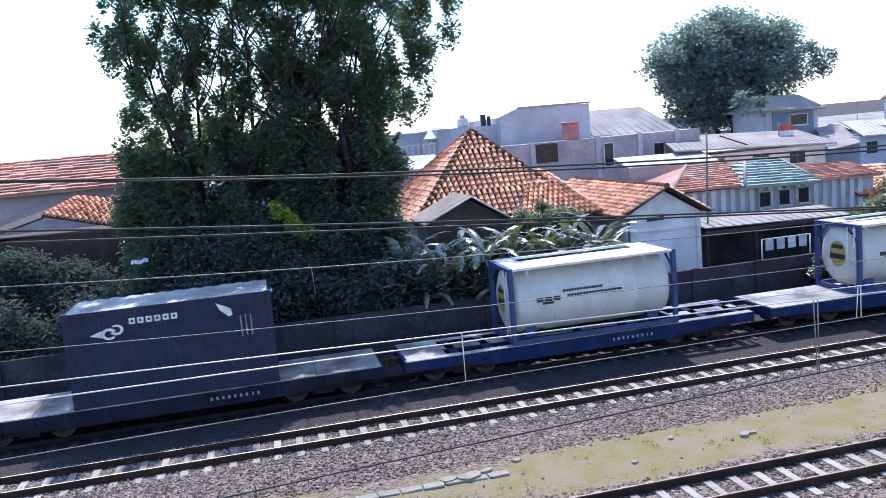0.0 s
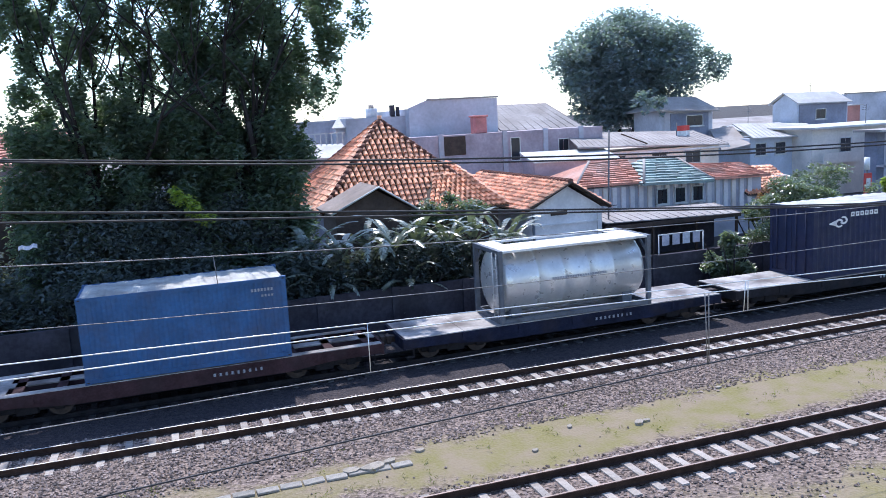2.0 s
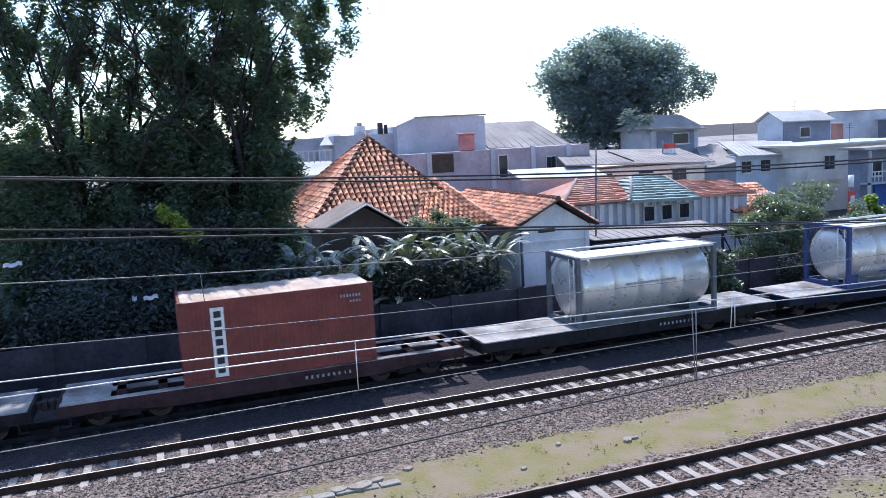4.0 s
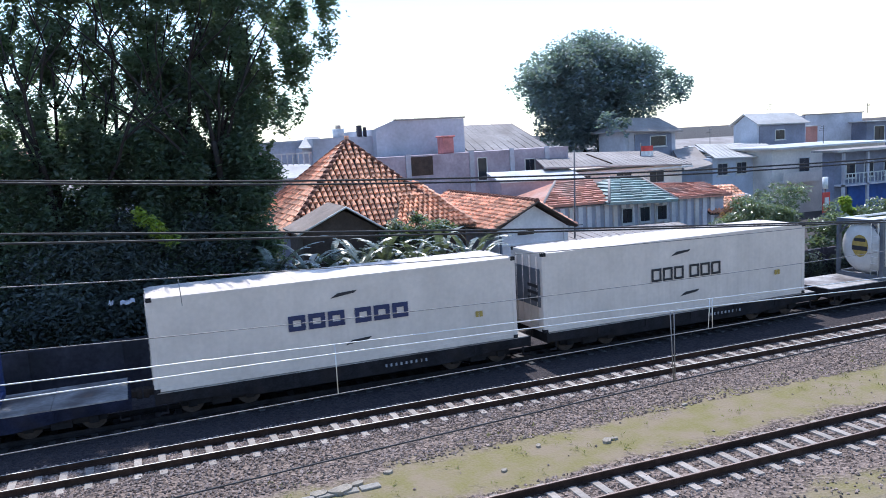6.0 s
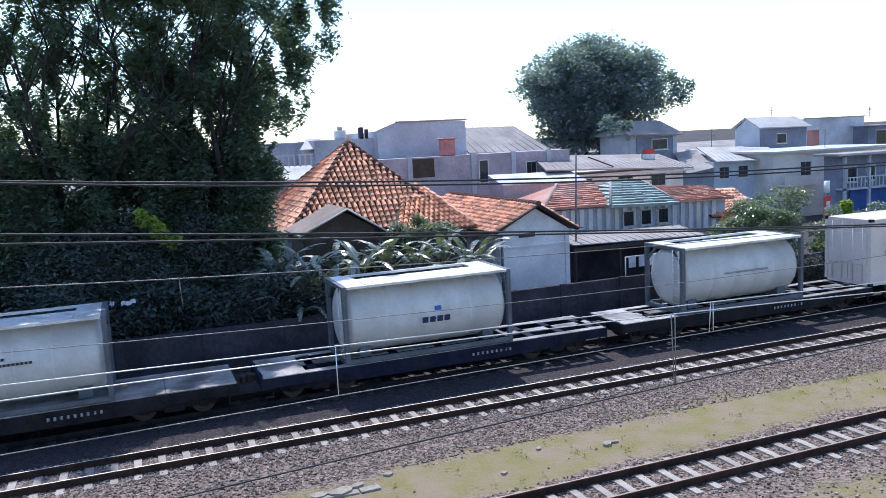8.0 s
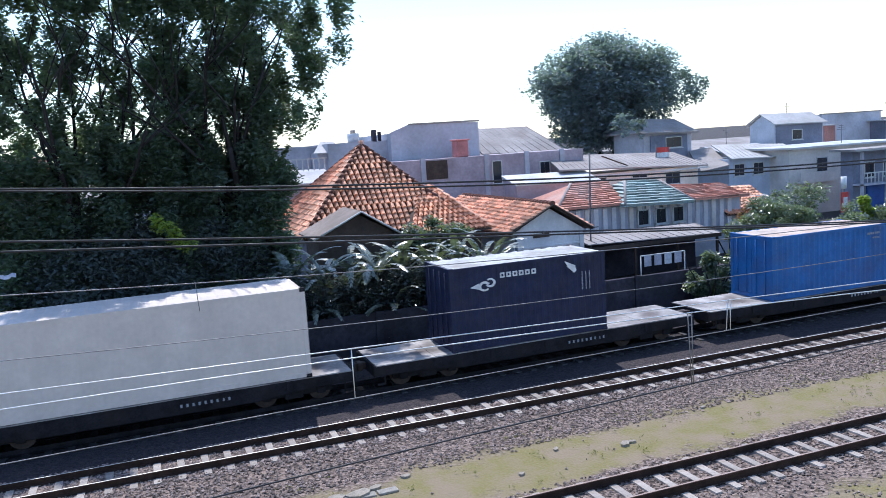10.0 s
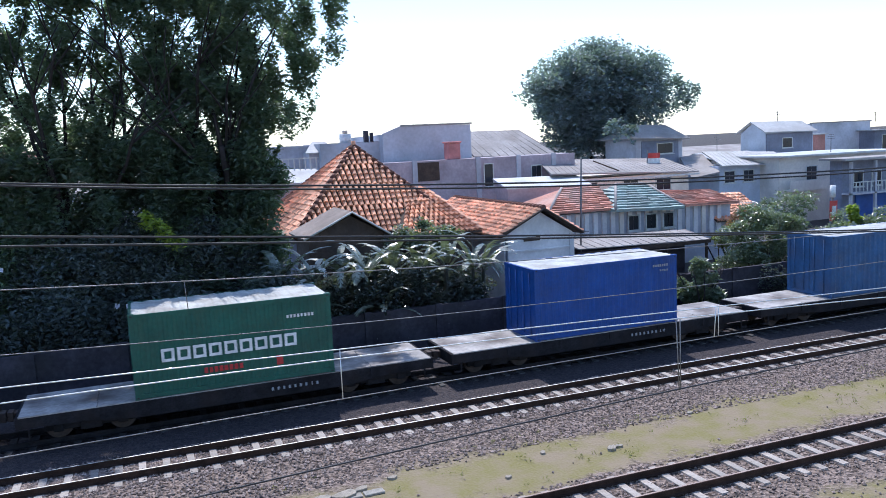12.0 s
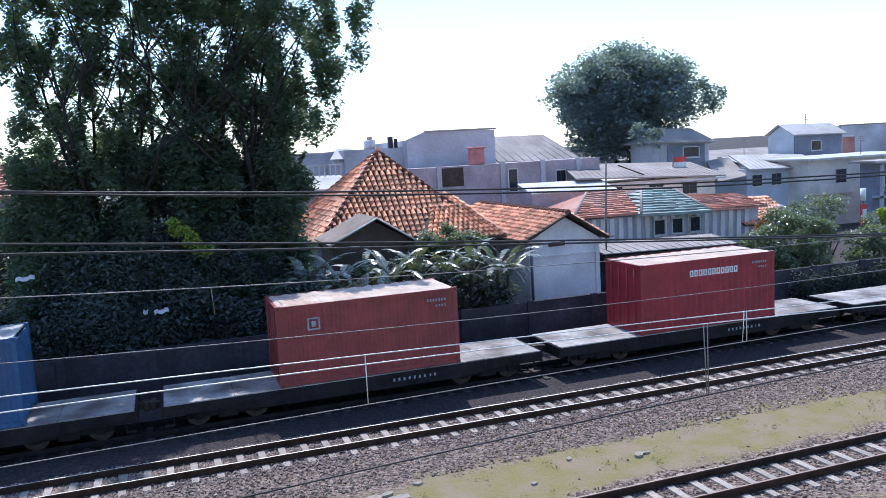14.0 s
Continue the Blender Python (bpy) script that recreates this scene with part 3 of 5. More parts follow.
    bmesh.ops.transform(bm, matrix=pose(0, 0, height - 0.005, -90, 0, 0), verts=bm.verts[:])
    part("roof", bm, roof, c, "sun-bleached roof panel")
    part("floor_frame", boxes((-hl + 0.1, hl - 0.1, -hw + 0.1, hw - 0.1, 0.05, 0.15)), M["wagon_black"], c)
    return c


def reefer(label, marks, bold=False):
    c = dry_container("refrigerated_container", label, M["c_white"], M["c_white"], 12.192, 2.896, smooth=True)
    hl = 6.096
    unit = part("refrigeration_unit" if marks else "end_panel", boxes((-hl - 0.01, -hl + 0.03, -1.0, 1.0, 0.9, 2.3), bevel=0.01), M["frame_grey" if marks else "c_white"], c, "dark grey cooling unit with grilles" if marks else "")
    for z in (1.1, 1.35, 1.6) if marks else ():
        part("grille", boxes((-hl - 0.03, -hl - 0.008, -0.85, -0.1, z, z + 0.12)), M["mark_black"], unit)
    if marks:
        ink, stroke, x0, x1 = (M["mark_navy"], 0.15, -1.95, 2.15) if bold else (M["mark_black"], 0.085, -1.45, 1.85)
        w = (x1 - x0) / 6.4
        bars(c, x0, x0 + 3 * w, 1.32, 1.82, 3, ink, gap=0.14, label="plain dark hollow rectangle", outline=stroke)
        bars(c, x1 - 3 * w, x1, 1.32, 1.82, 3, ink, gap=0.14, label="plain dark hollow rectangle", outline=stroke)
        for x, z in ((-0.1, 2.32), (0.3, 0.72)):
            bm = bmesh.new()
            prism(bm, [(x - 0.45, z - 0.09), (x + 0.35, z + 0.02), (x + 0.45, z + 0.1), (x - 0.2, z + 0.06)], "y", -1.24, -1.228)
            part("emblem", bm, M["mark_black"], c, "slanted painted stroke")
        bars(c, 4.5, 4.8, 0.95, 1.15, 2, M["mark_yellow"], label="faded small label")
    else:
        disc_mark(c, -4.7, 1.35, 0.5, M["mark_black"], squash=0.6)
    return c


def lathe(bm, profile, seg=28):
    """Turn (x, radius) points round the x axis."""
    rings = [[bm.verts.new((x, r * math.cos(2 * math.pi * k / seg), r * math.sin(2 * math.pi * k / seg))) for k in range(seg)] for x, r in profile]
    for u, w in zip(rings, rings[1:]):
        for k in range(seg):
            f = bm.faces.new((u[k], u[(k + 1) % seg], w[(k + 1) % seg], w[k]))
            f.smooth = True
    bm.faces.new(rings[0][::-1])
    bm.faces.new(rings[-1])
    return bm


def tank_container(label, shell, frame_mat, deco):
    c = thing("tank_container", label, "tank container", group="containers on the train")
    hl, hw, h = 3.029, 1.219, 2.591
    R, L = 1.18, 2.96
    prof = [(-L, 0.05), (-L + 0.02, 0.55), (-L + 0.07, 0.90), (-L + 0.17, 1.09), (-L + 0.3, R)]
    rings = []
    for x in (-1.5, -0.5, 0.5, 1.5):
        rings += [(x - 0.04, R), (x - 0.035, R + 0.012), (x + 0.035, R + 0.012), (x + 0.04, R)]
    bm = lathe(bmesh.new(), prof + rings + [(-a, b) for a, b in prof[::-1]])
    bmesh.ops.translate(bm, vec=(0, 0, 1.34), verts=bm.verts[:])
    body = part("tank_shell", bm, shell, c)
    part("manhole", tubes([(0.4, 0, 2.48), (0.4, 0, 2.57)], r=0.26, seg=14), M["walkway"], body, "round manhole lid")
    for e in (-1, 1):
        x0, x1 = sorted((e * hl, e * (hl - 0.16)))
        for s in (-1, 1):
            y0, y1 = sorted((s * hw, s * (hw - 0.16)))
            part("corner_post", boxes((x0, x1, y0, y1, 0, h), bevel=0.012), frame_mat, c)
            part("knee_brace", tubes([(e * (hl - 0.08), s * (hw - 0.12), 1.9), (e * (hl - 0.08), s * 0.5, h - 0.1)], r=0.05, seg=6), frame_mat, c)
        part("end_beam", boxes((x0, x1, -hw + 0.16, hw - 0.16, h - 0.14, h)), frame_mat, c)
        part("end_beam", boxes((x0, x1, -hw + 0.16, hw - 0.16, 0.0, 0.16)), frame_mat, c)
        part("saddle", boxes((e * 2.25 - 0.2, e * 2.25 + 0.2, -0.8, 0.8, 0.1, 0.55)), frame_mat, c)
    for s in (-1, 1):
        y0, y1 = sorted((s * hw, s * (hw - 0.10)))
        part("bottom_rail", boxes((-hl + 0.16, hl - 0.16, y0, y1, 0.02, 0.16)), frame_mat, c)
        part("top_rail", boxes((-hl + 0.16, hl - 0.16, y0, y1, h - 0.09, h - 0.01)), M["walkway"], c, "pale top side rail")
    part("walkway", boxes((-hl + 0.16, hl - 0.16, -0.30, 0.22, h - 0.05, h - 0.01), (-2.17, 2.12, -1.1, -0.32, h - 0.05, h - 0.012), (2.15, hl - 0.16, -1.1, 1.1, h - 0.05, h - 0.012), (-hl + 0.16, -2.2, -1.1, 1.1, h - 0.05, h - 0.012)), M["walkway"], c, "galvanised grating along the top")
    ladder = bmesh.new()
    for yy in (-1.0, -0.65):
        tube(ladder, [(-hl - 0.01, yy, 0.2), (-hl - 0.01, yy, h - 0.1)], 0.018, 6)
    for z in np.arange(0.4, 2.4, 0.3):
        tube(ladder, [(-hl - 0.01, -1.0, z), (-hl - 0.01, -0.65, z)], 0.014, 6)
    part("ladder", ladder, M["walkway"], c, "thin metal ladder")

    def on_shell(x0, x1, za, zb, n, material):
        """Painted bars that follow the curve of the tank."""
        w = (x1 - x0) / n
        for k in range(n):
            bm = bmesh.new()
            for za_, zb_ in ((za, (za + zb) / 2), ((za + zb) / 2, zb)):
                q = [(xx, -math.sqrt(max((R + 0.016) ** 2 - (zz - 1.34) ** 2, 0)), zz) for xx, zz in ((x0 + k * w, za_), (x0 + (k + 0.8) * w, za_), (x0 + (k + 0.8) * w, zb_), (x0 + k * w, zb_))]
                front = [bm.verts.new(p) for p in q]
                back = [bm.verts.new((p[0], p[1] + 0.012, p[2])) for p in q]
                bm.faces.new(front)
                bm.faces.new(back[::-1])
                for j in range(4):
                    bm.faces.new((front[j], front[(j + 1) % 4], back[(j + 1) % 4], back[j]))
            part("marking", bm, material, body, "plain painted bar")

    if deco == "black":
        on_shell(-2.1, -1.2, 1.36, 1.5, 3, M["mark_black"])
        on_shell(-1.9, -1.4, 1.26, 1.34, 1, M["mark_black"])
        on_shell(-1.15, 0.3, 1.60, 1.68, 14, M["mark_black"])
        on_shell(-1.0, 1.0, 1.44, 1.51, 18, M["mark_black"])
        bm = bmesh.new()
        prism(bm, [(0.42 * math.cos(a), 1.4 + 0.5 * math.sin(a)) for a in np.linspace(0, 2 * math.pi, 13)[:-1]], "x", -L - 0.012, -L + 0.02)
        part("emblem", bm, M["mark_yellow"], body, "ochre emblem on the tank end")
        part("emblem", boxes((-L - 0.02, -L + 0.0, -0.4, 0.4, 1.2, 1.4), (-L - 0.02, -L + 0.0, -0.3, 0.3, 1.6, 1.75)), M["mark_black"], body, "dark bars on the tank end")
    elif deco == "blue":
        on_shell(-0.3, 0.75, 1.06, 1.26, 4, M["mark_navy"])
        on_shell(0.15, 0.45, 1.45, 1.6, 1, M["mark_blue"])
    elif deco == "fine":
        on_shell(-1.0, 1.2, 1.37, 1.45, 22, M["mark_grey"])
    elif deco == "stripe":
        on_shell(-2.2, 2.2, 0.62, 0.84, 22, M["mark_white"])
        on_shell(-0.9, 2.2, 0.44, 0.52, 20, M["mark_blue"])
    return c


def bogie(wagon, x, sooty):
    b = part("bogie", boxes((x - 1.25, x + 1.25, -0.86, -0.74, 0.30, 0.50), (x - 1.25, x + 1.25, 0.74, 0.86, 0.30, 0.50), (x - 0.3, x + 0.3, -0.9, 0.9, 0.22, 0.58), bevel=0.02), sooty, wagon, "sooty two-axle bogie frame")
    for dx in (-0.88, 0.88):
        for s in (-1, 1):
            bm = bmesh.new()
            tube(bm, [(x + dx, s * 0.50, 0.387), (x + dx, s * 0.63, 0.387)], 0.385, 20)
            part("wheel", bm, M["wheel"], b, "worn steel wheel")
            part("axle_box", boxes((x + dx - 0.14, x + dx + 0.14, min(s * 0.74, s * 0.95), max(s * 0.74, s * 0.95), 0.27, 0.5), bevel=0.02), sooty, b)
        part("axle", tubes([(x + dx, -0.5, 0.387), (x + dx, 0.5, 0.387)], r=0.075, seg=10), M["wheel"], b)


def flat_wagon(label, paint, skeletal):
    w = thing("container_wagon", label, "freight wagon", group="wagons of the train")
    hl = 6.28
    for s in (-1, 1):
        y0, y1 = sorted((s * 1.20, s * 1.06))
        bm = bmesh.new()
        prism(bm, [(-hl, 0.90), (hl, 0.90), (hl, 0.58), (4.6, 0.56), (3.2, 0.42), (-3.2, 0.42), (-4.6, 0.56), (-hl, 0.58)], "y", y0, y1)
        sill = part("side_sill", bm, paint, w)
        bars(sill, 0.9, 2.5, 0.62, 0.72, 9, M["mark_grey"], y=-1.212 if s < 0 else 1.20, gap=0.65) if s < 0 else None
        for x in (-4.2, -2.1, 0.0, 2.1, 4.2):
            part("stake_pocket", boxes((x - 0.06, x + 0.06, min(s * 1.20, s * 1.235), max(s * 1.20, s * 1.235), 0.62, 0.88)), paint, sill)
    part("centre_sill", boxes((-hl, hl, -0.2, 0.2, 0.5, 0.88)), paint, w)
    for e in (-1, 1):
        x0, x1 = sorted((e * hl, e * (hl + 0.08)))
        part("headstock", boxes((x0, x1, -1.2, 1.2, 0.55, 0.92)), paint, w)
        part("coupler", boxes((min(e * hl, e * 6.68), max(e * hl, e * 6.68), -0.13, 0.13, 0.60, 0.82), (min(e * 6.5, e * 6.68), max(e * 6.5, e * 6.68), -0.2, 0.16, 0.56, 0.86), bevel=0.02), M["wheel"], w, "knuckle coupler")
        part("step", boxes((min(e * 6.0, e * 6.28), max(e * 6.0, e * 6.28), -1.25, -1.2, 0.28, 0.34), (min(e * 6.0, e * 6.04), max(e * 6.0, e * 6.04), -1.24, -1.2, 0.28, 0.6)), M["wagon_black"], w, "small shunter's step")
    if skeletal:
        for x in (-5.9, -4.6, -3.4, -1.7, 0.0, 1.7, 3.4, 4.6, 5.9):
            part("cross_beam", boxes((x - 0.14, x + 0.14, -1.06, 1.06, 0.74, 0.92)), paint, w)
        part("deck_plate", boxes((-6.25, -4.9, -1.19, 1.19, 0.905, 0.93)), M["deck"], w, "worn end deck plate")
        part("edge_plate", boxes((-6.28, 6.28, -1.2, -0.9, 0.90, 0.925), (-6.28, 6.28, 0.9, 1.2, 0.90, 0.925)), M["deck"], w, "worn edge plate")
        part("edge_plate", boxes((-6.28, 6.28, -0.22, 0.22, 0.88, 0.92)), M["deck"], w)
    else:
        for k in range(6):
            x0 = -hl + k * 2 * hl / 6
            part("deck_plate", boxes((x0 + 0.008, x0 + 2 * hl / 6 - 0.008, -1.2, 1.2, 0.90, 0.935)), M["deck"], w, "worn pale deck plate")
    part("brake_cylinder", boxes((-1.4, -0.4, -0.5, 0.3, 0.28, 0.55)), M["wagon_black"], w)
    part("air_tank", tubes([(0.6, -0.5, 0.45), (1.5, -0.5, 0.45)], r=0.16, seg=10), M["wagon_black"], w)
    for x in (-4.4, 4.4):
        bogie(w, x, M["wagon_black"])
    return w


def build_train():
    protos = {}

    def wagon(i, paint, skeletal, label):
        key = (paint, skeletal)
        x = FIRST + PITCH * i
        if key not in protos:
            ob = protos[key] = flat_wagon(label, M[paint], skeletal)
        else:
            ob = copy_thing(protos[key], Matrix())
        MOVING.append((ob, x, 0.0))

    black, blue, red = "black sooty flat wagon with worn pale deck", "dirty blue flat wagon under a container", "oxide-red skeletal wagon with open deck"
    kinds = {0: ("wagon_navy", False), 1: ("wagon_blue", True), 2: ("wagon_blue", False), 3: ("wagon_red", True), 4: ("wagon_navy", False), 6: ("wagon_red", True), 8: ("wagon_navy", False), 13: ("wagon_black", True), 12: ("wagon_navy", True)}
    for i in range(-1, 23):
        paint, skel = kinds.get(i, ("wagon_black", False))
        wagon(i, paint, skel, {"wagon_black": black, "wagon_blue": blue, "wagon_navy": "sooty navy flat wagon with worn pale deck", "wagon_red": red}[paint])

    def box_load(name, label, m, roof, centre, height=2.591):
        c = dry_container(name, label, M[m], M[roof], height=height)
        MOVING.append((c, centre, DECK_Z))
        if m not in ("c_navy", "c_green"):
            bars(c, 1.95, 2.65, 2.2, 2.29, 7, M["mark_grey"], gap=0.45)
            bars(c, 2.25, 2.65, 2.02, 2.09, 4, M["mark_grey"], gap=0.45)
        return c

    def navy_marks(c, z0=0.0):
        curl(c, -1.75, z0 + 1.88, 0.40, M["mark_white"])
        bars(c, -1.15, 0.30, z0 + 2.1, z0 + 2.28, 6, M["mark_white"], gap=0.28, label="plain pale hollow rectangle", outline=0.05)
        bm = bmesh.new()
        prism(bm, [(1.38, z0 + 2.4), (1.5, z0 + 2.16), (1.74, z0 + 1.95), (1.84, z0 + 2.0), (1.8, z0 + 2.2), (1.6, z0 + 2.3)], "y", -1.24, -1.228)
        part("emblem", bm, M["mark_white"], c, "small pale slanted emblem")
        bars(c, 2.05, 2.5, 1.6, 2.25, 3, M["mark_grey"], gap=0.8)

    def tank(label, shell, fr, deco, centre):
        c = tank_container(label, M[shell], M[fr], deco)
        MOVING.append((c, centre, DECK_Z))

    navy_marks(box_load("dry_container", "navy blue corrugated container with white emblem and bars", "c_navy", "c_roof", -2.93, 2.896), 0.3)
    tank("white tank container in a blue frame with black markings", "tank_white", "frame_blue", "black", 10.8)
    tank("white tank container with ochre emblem on its end", "tank_white", "frame_blue", "black", 24.15)
    box_load("dry_container", "faded mid-blue corrugated container with reddish rust", "c_teal", "c_roof", 37.5)
    tank("bright steel tank container on a blue wagon", "tank", "frame_grey", "fine", 50.8)
    navy_marks(box_load("dry_container", "navy blue corrugated container with white emblem and bars", "c_navy", "c_roof", 64.35, 2.896), 0.3)
    c = box_load("dry_container", "oxide brown container with an upright white panel", "c_brown", "c_roof_rust", 77.6)
    part("label_panel", boxes((-2.1, -1.7, -1.236, -1.226, 0.18, 2.35)), M["mark_white"], c, "upright white panel")
    bm = bmesh.new()
    for k in range(7):
        box(bm, -2.01, -1.79, -1.25, -1.237, 0.3 + k * 0.29, 0.5 + k * 0.29)
    part("marking", bm, M["mark_black"], c, "column of plain dark bars")
    tank("bright steel tank container in a grey frame", "tank", "frame_grey", "fine", 91.2)
    tank("silver tank container with a striped lower band", "tank", "frame_blue", "stripe", 103.85)
    for s in (117.25, 130.5):
        MOVING.append((reefer("long white refrigerated container with %s painted shapes" % ("bold navy" if s < 120 else "thin black"), True, s < 120), s, DECK_Z))
    tank("white tank container with black markings and ochre emblem", "tank_white", "frame_grey", "black", 144.0)
    tank("white tank container with blue bars", "tank_white", "frame_grey", "blue", 157.1)
    tank("pale tank container in a dark frame with fine markings", "tank_white", "frame_grey", "fine", 170.45)
    MOVING.append((reefer("long plain white refrigerated container with dark emblem", False), 183.3, DECK_Z))
    navy_marks(box_load("dry_container", "dark navy corrugated container with white emblem and bars", "c_navy", "c_roof", 197.3, 2.896), 0.3)
    box_load("dry_container", "bright blue corrugated container with a rusty roof", "c_blue", "c_roof_rust", 211.0)
    c = box_load("dry_container", "green corrugated container with a row of white bars", "c_green", "c_roof", 224.5)
    bars(c, -2.2, 1.95, 1.06, 1.46, 9, M["mark_white"], gap=0.18, label="plain white hollow rectangle", outline=0.085)
    bars(c, -1.0, 0.2, 0.55, 0.72, 8, M["mark_red"], gap=0.3)
    bars(c, 1.2, 1.45, 0.5, 0.8, 1, M["mark_red"])
    bars(c, 1.6, 2.5, 1.95, 2.05, 8, M["mark_white"], gap=0.4)
    box_load("dry_container", "royal blue corrugated container with a pale roof", "c_royal", "c_roof", 237.9)
    box_load("dry_container", "weathered blue corrugated container with a pale roof", "c_teal", "c_roof", 251.7)
    c = box_load("dry_container", "orange-red corrugated container with a small white emblem", "c_orange", "c_roof_rust", 265.0)
    part("emblem", ring(-2.05, -1.65, -1.25, 1.75, 2.15, 0.05), M["mark_grey"], c, "thin outlined square emblem")
    part("emblem", boxes((-1.92, -1.78, -1.25, -1.238, 1.86, 2.04)), M["mark_grey"], c, "small centre of the emblem")
    c = box_load("dry_container", "red corrugated container with a row of white bars", "c_red", "c_roof_rust", 278.2)
    bars(c, -0.9, 1.3, 1.96, 2.2, 11, M["mark_white"], gap=0.22, outline=0.05)


build_train()


# ---- houses behind the line ----
def tiles(name, quads, material, tw=0.27, tl=0.33, arch_h=0.10, lip=0.10):
    """Overlapping arched roof tiles over sloping faces; each face is eave left, eave right, top right, top left."""
    vs, fs = [], []
    for a, b, c, d in quads:
        a, b, c, d = (np.array(p, float) for p in (a, b, c, d))
        nrm = np.cross(b - a, d - a if np.linalg.norm(d - a) > 0.1 else c - a)
        nrm /= np.linalg.norm(nrm)
        if nrm[2] < 0:
            nrm = -nrm
        rows = max(1, int(round(np.linalg.norm((c + d) / 2 - (a + b) / 2) / tl)))
        for i in range(rows):
            v0, v1 = i / rows, min((i + 1.12) / rows, 1)
            l0, r0, l1, r1 = a + (d - a) * v0, b + (c - b) * v0, a + (d - a) * v1, b + (c - b) * v1
            n = max(1, int(round(np.linalg.norm((r0 + r1) / 2 - (l0 + l1) / 2) / tw)))
            for k in range(n):
                j = rng.normal(0, 0.014)
                base = len(vs)
                for (l, r, lift) in ((l0, r0, -0.02), (l0, r0, lip), (l1, r1, 0.01)):
                    for u, arch in ((k / n, 0.0), ((k + 0.42) / n, arch_h), ((k + (0.84 if arch_h > 0.05 else 0.99)) / n, 0.0)):
                        vs.append(l + (r - l) * u + nrm * (lift + arch + j))
                for q in ((0, 1, 4, 3), (1, 2, 5, 4), (3, 4, 7, 6), (4, 5, 8, 7)):
                    fs.append([base + x for x in q])
    return mesh_np(name, np.array(vs), fs, material)


def roof_slab(quads, thick=0.08):
    """Sloping faces as closed slabs."""
    bm = bmesh.new()
    for q in quads:
        pts = [Vector(p) for p in q]
        uniq = [p for k, p in enumerate(pts) if (p - pts[k - 1]).length > 1e-4]
        top = [bm.verts.new(p) for p in uniq]
        low = [bm.verts.new(p - Vector((0, 0, thick))) for p in uniq]
        bm.faces.new(top)
        bm.faces.new(low[::-1])
        for k in range(len(top)):
            bm.faces.new((top[k], top[(k + 1) % len(top)], low[(k + 1) % len(top)], low[k]))
    return bm


def ribbed(quads, pitch=0.9, rib=0.04):
    """Battens down the slope of sheet roofs."""
    bm = bmesh.new()
    for a, b, c, d in quads:
        a, b, c, d = (Vector(p) for p in (a, b, c, d))
        n = max(2, int((b - a).length / pitch))
        for k in range(n + 1):
            u = k / n
            tube(bm, [a.lerp(b, u) + Vector((0, 0, rib * 0.5)), d.lerp(c, u) + Vector((0, 0, rib * 0.5))], rib, 5)
    return bm


def window(house, x0, x1, z0, z1, y, panes=2):
    w = part("window", boxes((x0, x1, y - 0.05, y + 0.02, z0, z0 + 0.07), (x0, x1, y - 0.05, y + 0.02, z1 - 0.07, z1), (x0, x0 + 0.07, y - 0.05, y + 0.02, z0, z1), (x1 - 0.07, x1, y - 0.05, y + 0.02, z0, z1)), M["trim"], house, "painted window frame")
    for k in range(panes):
        a, b = x0 + 0.07 + k * (x1 - x0 - 0.14) / panes, x0 + 0.07 + (k + 1) * (x1 - x0 - 0.14) / panes
        part("pane", boxes((a + 0.015, b - 0.015, y - 0.02, y + 0.01, z0 + 0.07, z1 - 0.07)), M["glass"], w, "dark glass pane")
    part("sill", boxes((x0 - 0.08, x1 + 0.08, y - 0.12, y, z0 - 0.07, z0)), M["trim"], w)


def house(label, category="house"):
    return thing("house", label, category, group="houses behind the line")


def gable_wall(x0, x1, y0, y1, eave, apex_x, apex):
    bm = bmesh.new()
    prism(bm, [(x0, -0.25), (x1, -0.25), (x1, eave), (apex_x, apex), (x0, eave)], "y", y0, y1)
    return bm


def cap_mesh():
    """One half-round ridge cap, wider at its lower end, lying along x."""
    return mesh_of(tube(bmesh.new(), [(0, 0, 0), (0.42, 0, 0)], [0.15, 0.10], 7), "ridge_cap", M["ridge"])


def tile_mesh():
    """One arched clay tile, 0.25 m wide and 0.38 m long, with a thick lower lip."""
    bm = bmesh.new()
    sec = [(-0.122, 0.0), (-0.07, 0.075), (0.0, 0.105), (0.07, 0.075), (0.122, 0.0)]
    low = [bm.verts.new((x, 0.0, z + 0.07)) for x, z in sec]
    lip = [bm.verts.new((x * 0.8, 0.0, z - 0.03)) for x, z in sec]
    top = [bm.verts.new((x * 0.95, 0.38, z * 0.9)) for x, z in sec]
    for k in range(4):
        bm.faces.new((low[k], low[k + 1], top[k + 1], top[k]))
        bm.faces.new((lip[k], lip[k + 1], low[k + 1], low[k]))
    return mesh_of(bm, "roof_tile", M["tile_piece"])


CAP, TILE = cap_mesh(), tile_mesh()


def ridge_caps(p, q, parent):
    """Overlapping caps along a hip or ridge."""
    p, q = Vector(p) + Vector((0, 0, 0.07)), Vector(q) + Vector((0, 0, 0.07))
    n = max(2, int((q - p).length / 0.38))
    turn = (q - p).to_track_quat("X", "Z").to_matrix().to_4x4()
    for k in range(n):
        ob = new("ridge_cap", CAP)
        ob.parent = parent
        ob.matrix_basis = Matrix.Translation(p.lerp(q, k / n)) @ turn


def tile_pieces(a, b, c, d, parent):
    """Single tiles over one sloping face: eave left, eave right, top right, top left."""
    a, b, c, d = (Vector(p) for p in (a, b, c, d))
    nrm = (b - a).cross((c + d) / 2 - a).normalized()
    rows = int(((c + d) / 2 - (a + b) / 2).length / 0.33)
    for i in range(rows):
